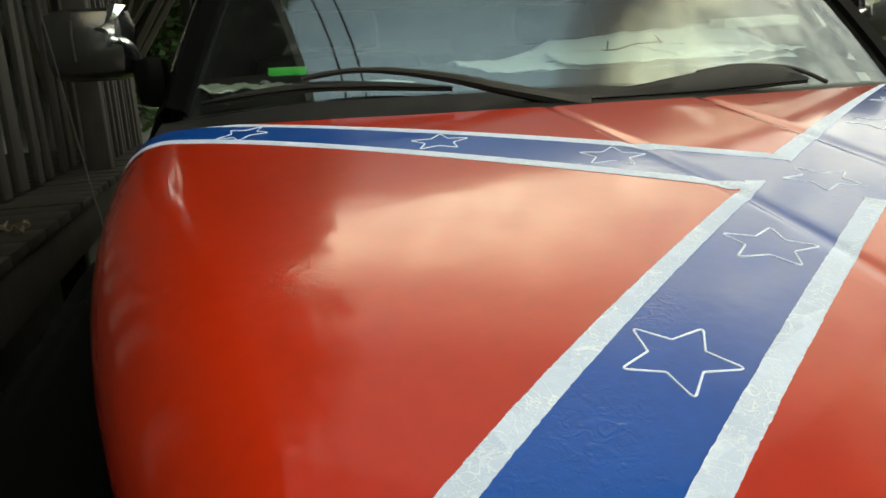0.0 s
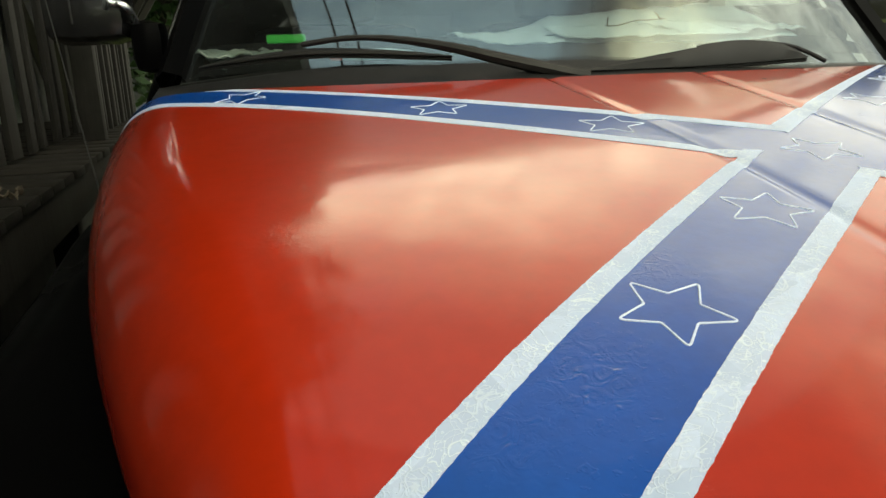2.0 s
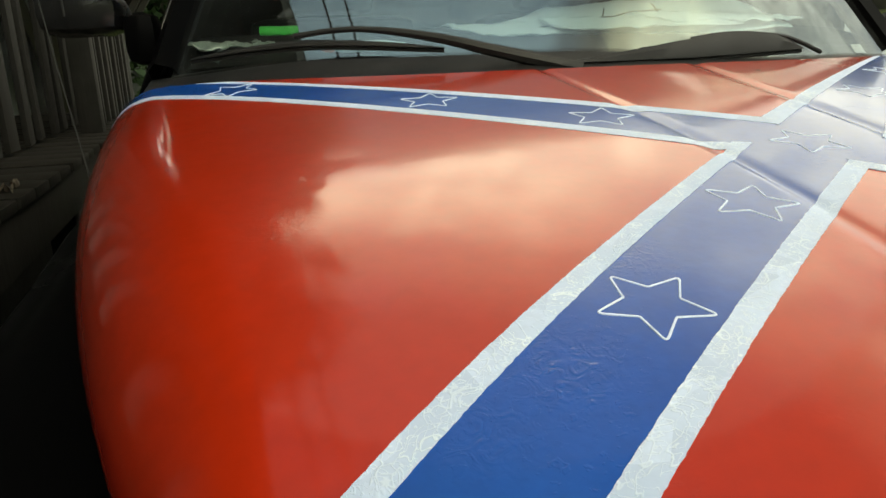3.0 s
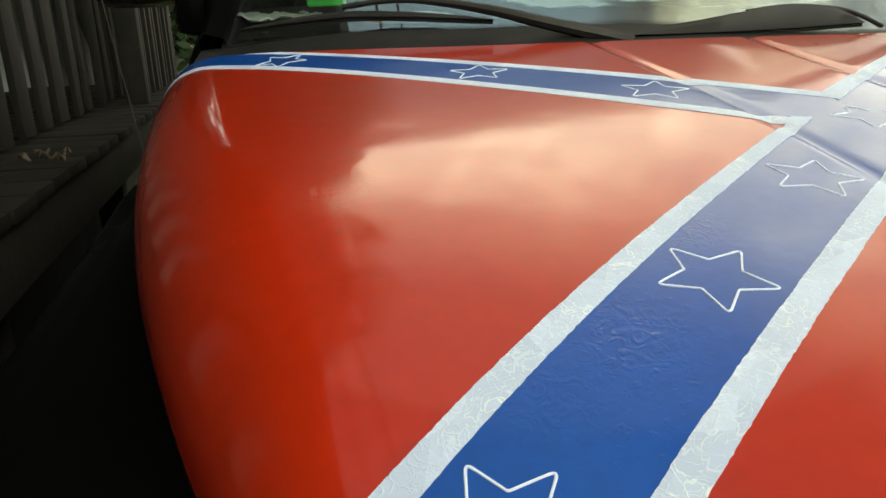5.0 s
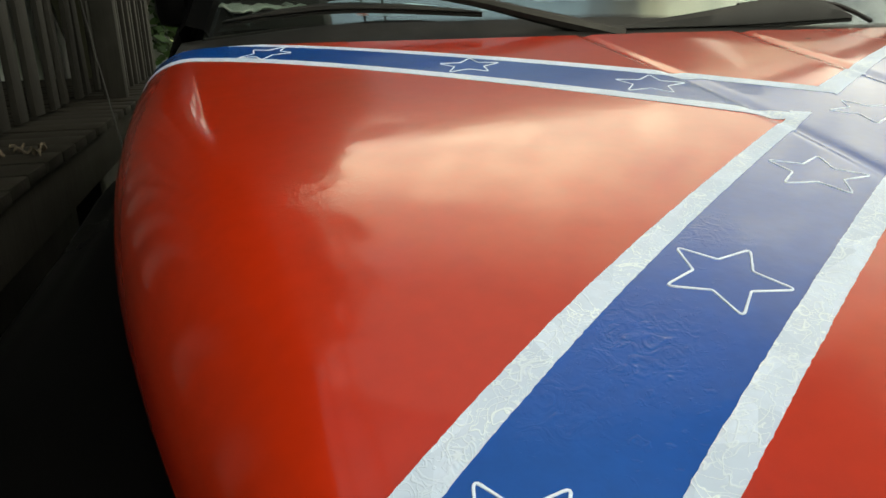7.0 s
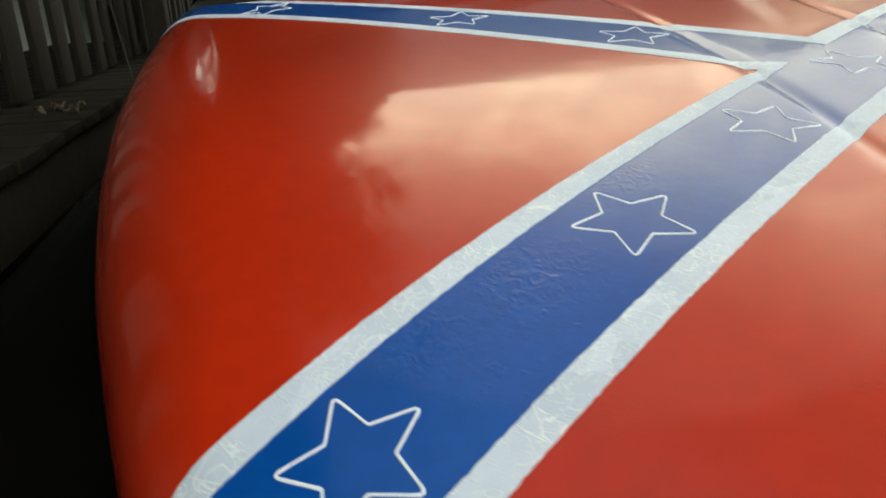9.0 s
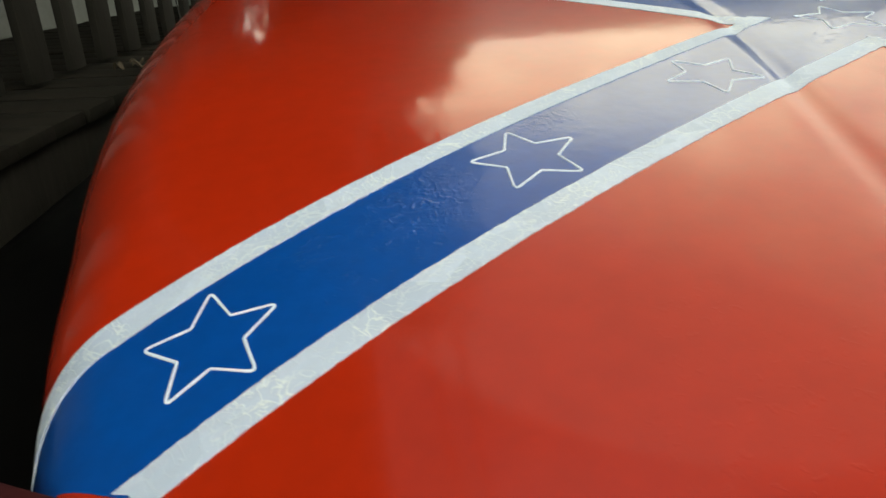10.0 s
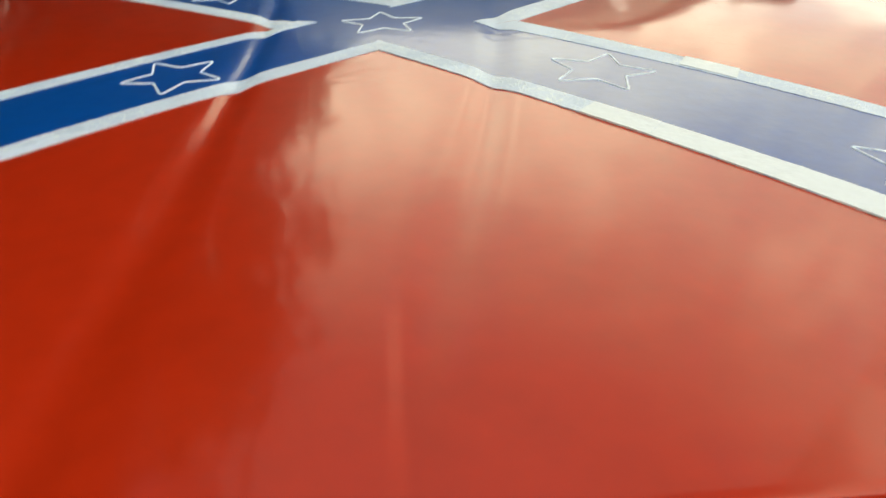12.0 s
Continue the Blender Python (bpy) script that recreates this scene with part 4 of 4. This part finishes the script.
box(bm, (HX - 0.035, HY0 - 0.035, GROUND), (HX + 0.09, HY0 + 0.09, HTOP), 0.006)
house_part("corner_board", bm, WHITE_TRIM)
bm = bmesh.new()
sheet(bm, [[Vector((x, y, z)) for y in (HY0 - 0.4, HY1 + 0.4)] for x, z in ((HX - 0.4, HTOP - 0.10), (HX - 0.4, HTOP + 0.02), (HX + 3.0, HTOP + 0.9), (HX + 6.4, HTOP + 0.02), (HX + 6.4, HTOP - 0.10), (HX - 0.4, HTOP - 0.10))])
house_part("roof", bm, ROOF)
for y in (6.3, 8.3, 10.6):
    bm = bmesh.new()
    for lo, hi in (((0, -0.5, 0.0), (0.05, 0.5, 0.09)), ((0, -0.5, 1.11), (0.05, 0.5, 1.2)), ((0, -0.5, 0.09), (0.05, -0.41, 1.11)), ((0, 0.41, 0.09), (0.05, 0.5, 1.11)), ((0.01, -0.41, 0.58), (0.045, 0.41, 0.63))):
        box(bm, (HX - 0.05 + lo[0], y + lo[1], 0.15 + lo[2]), (HX - 0.05 + hi[0], y + hi[1], 0.15 + hi[2]), 0.004)
    window = house_part("window", bm, WHITE_TRIM, None, "white-framed sash window")
    bm = bmesh.new()
    box(bm, (HX - 0.024, y - 0.41, 0.24), (HX - 0.020, y + 0.41, 1.26), 0.0)
    house_part("pane", bm, OPAQUE_PANE, window)

# ---------------------------------------------------------------- trees
def tree(x, y, height, spread, seed, n, bough=None):
    rnd = random.Random(seed)
    t = thing("tree", (x, y, GROUND), "dark green leafy tree; those behind the camera are added light blockers", "tree", "trees round the yard")
    bm = bmesh.new()
    tube(bm, [(0, 0, 0), (0.05, 0.02, height * 0.2), (0.0, 0.06, height * 0.45), (0.1, 0.0, height * 0.8)], [0.22, 0.17, 0.12, 0.04], 9)
    clumps = []
    for k in range(46 if bough else 16):
        a, h = rnd.uniform(0, math.tau), rnd.uniform(0.28, 0.95)
        r = spread * (1.05 - abs(h - 0.5)) * rnd.uniform(0.35, 0.9)
        c = Vector((r * math.cos(a), r * math.sin(a), height * h))
        size = spread * rnd.uniform(0.28, 0.48)
        if bough:  # the crown hangs over the eave
            (x0, x1), (y0, y1), (z0, z1) = bough
            c = Vector((rnd.uniform(x0, x1) - x, rnd.uniform(y0, y1) - y, rnd.uniform(z0, z1) - GROUND))
            c.x += EAVE_SLANT * (c.y + y)
            size = rnd.uniform(0.16, 0.46)
        clumps.append((c, size))
        start = Vector((0, 0, height * max(0.15, h - 0.25)))
        tube(bm, [start, start.lerp(c, 0.5) + Vector((0, 0, -0.1)), c], [0.06, 0.04, 0.015], 5)
    part("trunk", bm, BARK, t)
    verts, faces = [], []
    for i in range(n):
        c, r = clumps[rnd.randrange(len(clumps))]
        d = Vector((rnd.gauss(0, 1), rnd.gauss(0, 1), rnd.gauss(0, 0.8))).normalized() * r * rnd.uniform(0.35, 1.05)
        p = c + d
        a = Vector((rnd.gauss(0, 1), rnd.gauss(0, 1), rnd.gauss(0, 0.6))).normalized() * rnd.uniform(0.05, 0.09) * (0.8 if bough else 1.6)
        b = a.cross(Vector((rnd.gauss(0, 1), rnd.gauss(0, 1), rnd.gauss(0, 1)))).normalized() * (0.028 if bough else 0.06)
        k = len(verts)
        verts += [p - a, p + b, p + a, p - b]
        faces.append((k, k + 1, k + 2, k + 3))
    me = bpy.data.meshes.new("crown")
    me.from_pydata(verts, [], faces)
    me.materials.append(LEAF)
    ob = new("crown", me)
    ob.parent = t
    tagged(ob, kind="stuff")


tree(-2.7, 7.2, 3.6, 1.2, 61, 11000, ((-1.8, -1.15), (1.3, 6.8), (2.15, 3.0)))
tree(-3.6, 13.5, 6.5, 2.6, 1, 6000)
tree(-2.6, 15.5, 5.5, 2.4, 9, 6000)
tree(-5.2, 15.0, 6.0, 2.6, 10, 5000)
tree(-6.5, 8.0, 7.0, 3.0, 2, 6000)
tree(-7.0, 3.0, 7.0, 3.0, 5, 5000)
tree(-1.6, 17.0, 7.5, 3.2, 3, 6000)
tree(-2.4, 12.0, 4.5, 2.2, 12, 7000)
tree(-4.4, 11.6, 4.5, 2.2, 13, 7000)
# unseen row behind the camera, added to block light from the low sky
for k in range(7):
    tree(-9.0 + 3.4 * k, -9.5 - 1.2 * (k % 2), 4.4 + (k * 37 % 5) * 0.3, 2.4, 20 + k, 3500)
for k in range(5):
    tree(11.5 + 0.8 * (k % 2), -5.5 + 3.8 * k, 3.2 + (k * 29 % 4) * 0.3, 2.0, 40 + k, 4000)

# ---------------------------------------------------------------- overhead cables
for k, (px, py) in enumerate(((-2.15, -9.0), (0.50, 17.0))):
    pole = thing("utility_pole", (px, py, GROUND), "weathered wooden utility pole with two cables", "utility pole", "utility poles")
    bm = bmesh.new()
    tube(bm, [(0, 0, 0), (0, 0, 2.5), (0, 0, 4.7)], [0.11, 0.10, 0.085], 12)
    part("shaft", bm, WOOD, pole)
    bm = bmesh.new()
    box(bm, (-0.25, -0.05, 4.22), (0.25, 0.05, 4.30), 0.008)
    part("crossarm", bm, WOOD, pole)
for dx in (-0.10, 0.10):
    bm = bmesh.new()
    tube(bm, [(lerp(-2.15, 0.50, i / 24) + dx, lerp(-9.0, 17.0, i / 24), 3.24 - 0.16 * math.sin(math.pi * i / 24)) for i in range(25)], 0.011, 6)
    tagged(part("overhead_cable", bm, RUBBER), "black overhead cable strung between two poles", "cable", "overhead cables")

# dry leaves on the deck
for k, (x, y, a) in enumerate(((-1.27, 1.26, 20), (-1.24, 1.30, 100), (-1.30, 1.31, 230), (-1.23, 1.23, 310), (-1.32, 1.24, 160))):
    bm = bmesh.new()
    sheet(bm, [[Vector((0.020 * (i / 4 - 1), 0.010 * c * math.sin(math.pi * (i + 0.6) / 9.2), 0.008 * abs(c) + 0.008 * math.sin(i * 0.9 + k))) for c in (-1, 0, 1)] for i in range(9)])
    ob = tagged(part("dry_leaf", bm, DRYLEAF), "curled brown dry leaf lying on the deck boards", "leaf", "dry leaves on the deck")
    ob.matrix_world = pose(x + 0.05, y - 0.04, DECK_Z + 0.006, 0, 0, a)
    ob.modifiers.new("thickness", "SOLIDIFY").thickness = 0.0008

# dry grass caught on the nose panel
rnd = random.Random(5)
bm = bmesh.new()
for k in range(150):
    px = -0.275 + rnd.gauss(0, 0.010)
    back = rnd.uniform(0.007, 0.022)
    py, a, long = front_y(px) - back, rnd.gauss(0, 0.25), rnd.uniform(0.0015, 0.004)
    pz = crown(px, front_y(px)) - 0.0004 - (back - 0.0042) * 0.21 + rnd.uniform(0.0, 0.0018)
    d = Vector((math.cos(a), math.sin(a), rnd.uniform(-0.05, 0.05))) * long
    tube(bm, [Vector((px, py, pz)) - d, Vector((px, py, pz + 0.0004)), Vector((px, py, pz)) + d], [0.00015, 0.00035, 0.00012], 4)
tagged(part("dry_grass", bm, STRAW), "small clump of dry yellow grass lying on the nose panel", "grass")

# ---------------------------------------------------------------- small pieces of the deck
bm = bmesh.new()
box(bm, (-1.0, -0.068, -0.028), (0.0, 0.068, 0.0), 0.006)
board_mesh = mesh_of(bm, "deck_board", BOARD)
y, k = Y0 + 0.07, 0
rnd = random.Random(11)
while y < Y1:
    ob = new("deck_board", board_mesh)
    ob.parent = deck
    ob.location = (rnd.uniform(-0.008, 0.006), y, DECK_Z - GROUND + rnd.uniform(-0.003, 0.002))
    y += 0.1435
bm = bmesh.new()
box(bm, (-0.010, -0.046, 0.012), (0.010, 0.046, 0.975), 0.003)
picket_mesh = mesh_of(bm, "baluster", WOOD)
y = Y0 + 0.05
while y < Y1:
    ob = new("baluster", picket_mesh)
    ob.parent = deck
    ob.location = (RAIL_X - DECK_X + rnd.uniform(-0.006, 0.006), y, DECK_Z - GROUND)
    ob.rotation_euler = (radians(rnd.uniform(-0.8, 0.8)), radians(rnd.uniform(-0.8, 0.8)), radians(rnd.uniform(-6, 6)))
    y += 0.205 + rnd.uniform(-0.01, 0.01)
# the stretch of railing beyond the post stands at the deck's edge
bm = bmesh.new()
box(bm, (-0.010, -0.022, 0.012), (0.010, 0.022, 0.975), 0.003)
slim_mesh = mesh_of(bm, "baluster", WOOD)
y = 2.90
while y < Y1:
    ob = new("baluster", slim_mesh)
    ob.parent = deck
    ob.location = (-0.095 + rnd.uniform(-0.004, 0.004), y, DECK_Z - GROUND)
    ob.rotation_euler = (0, 0, radians(rnd.uniform(-5, 5)))
    y += 0.150
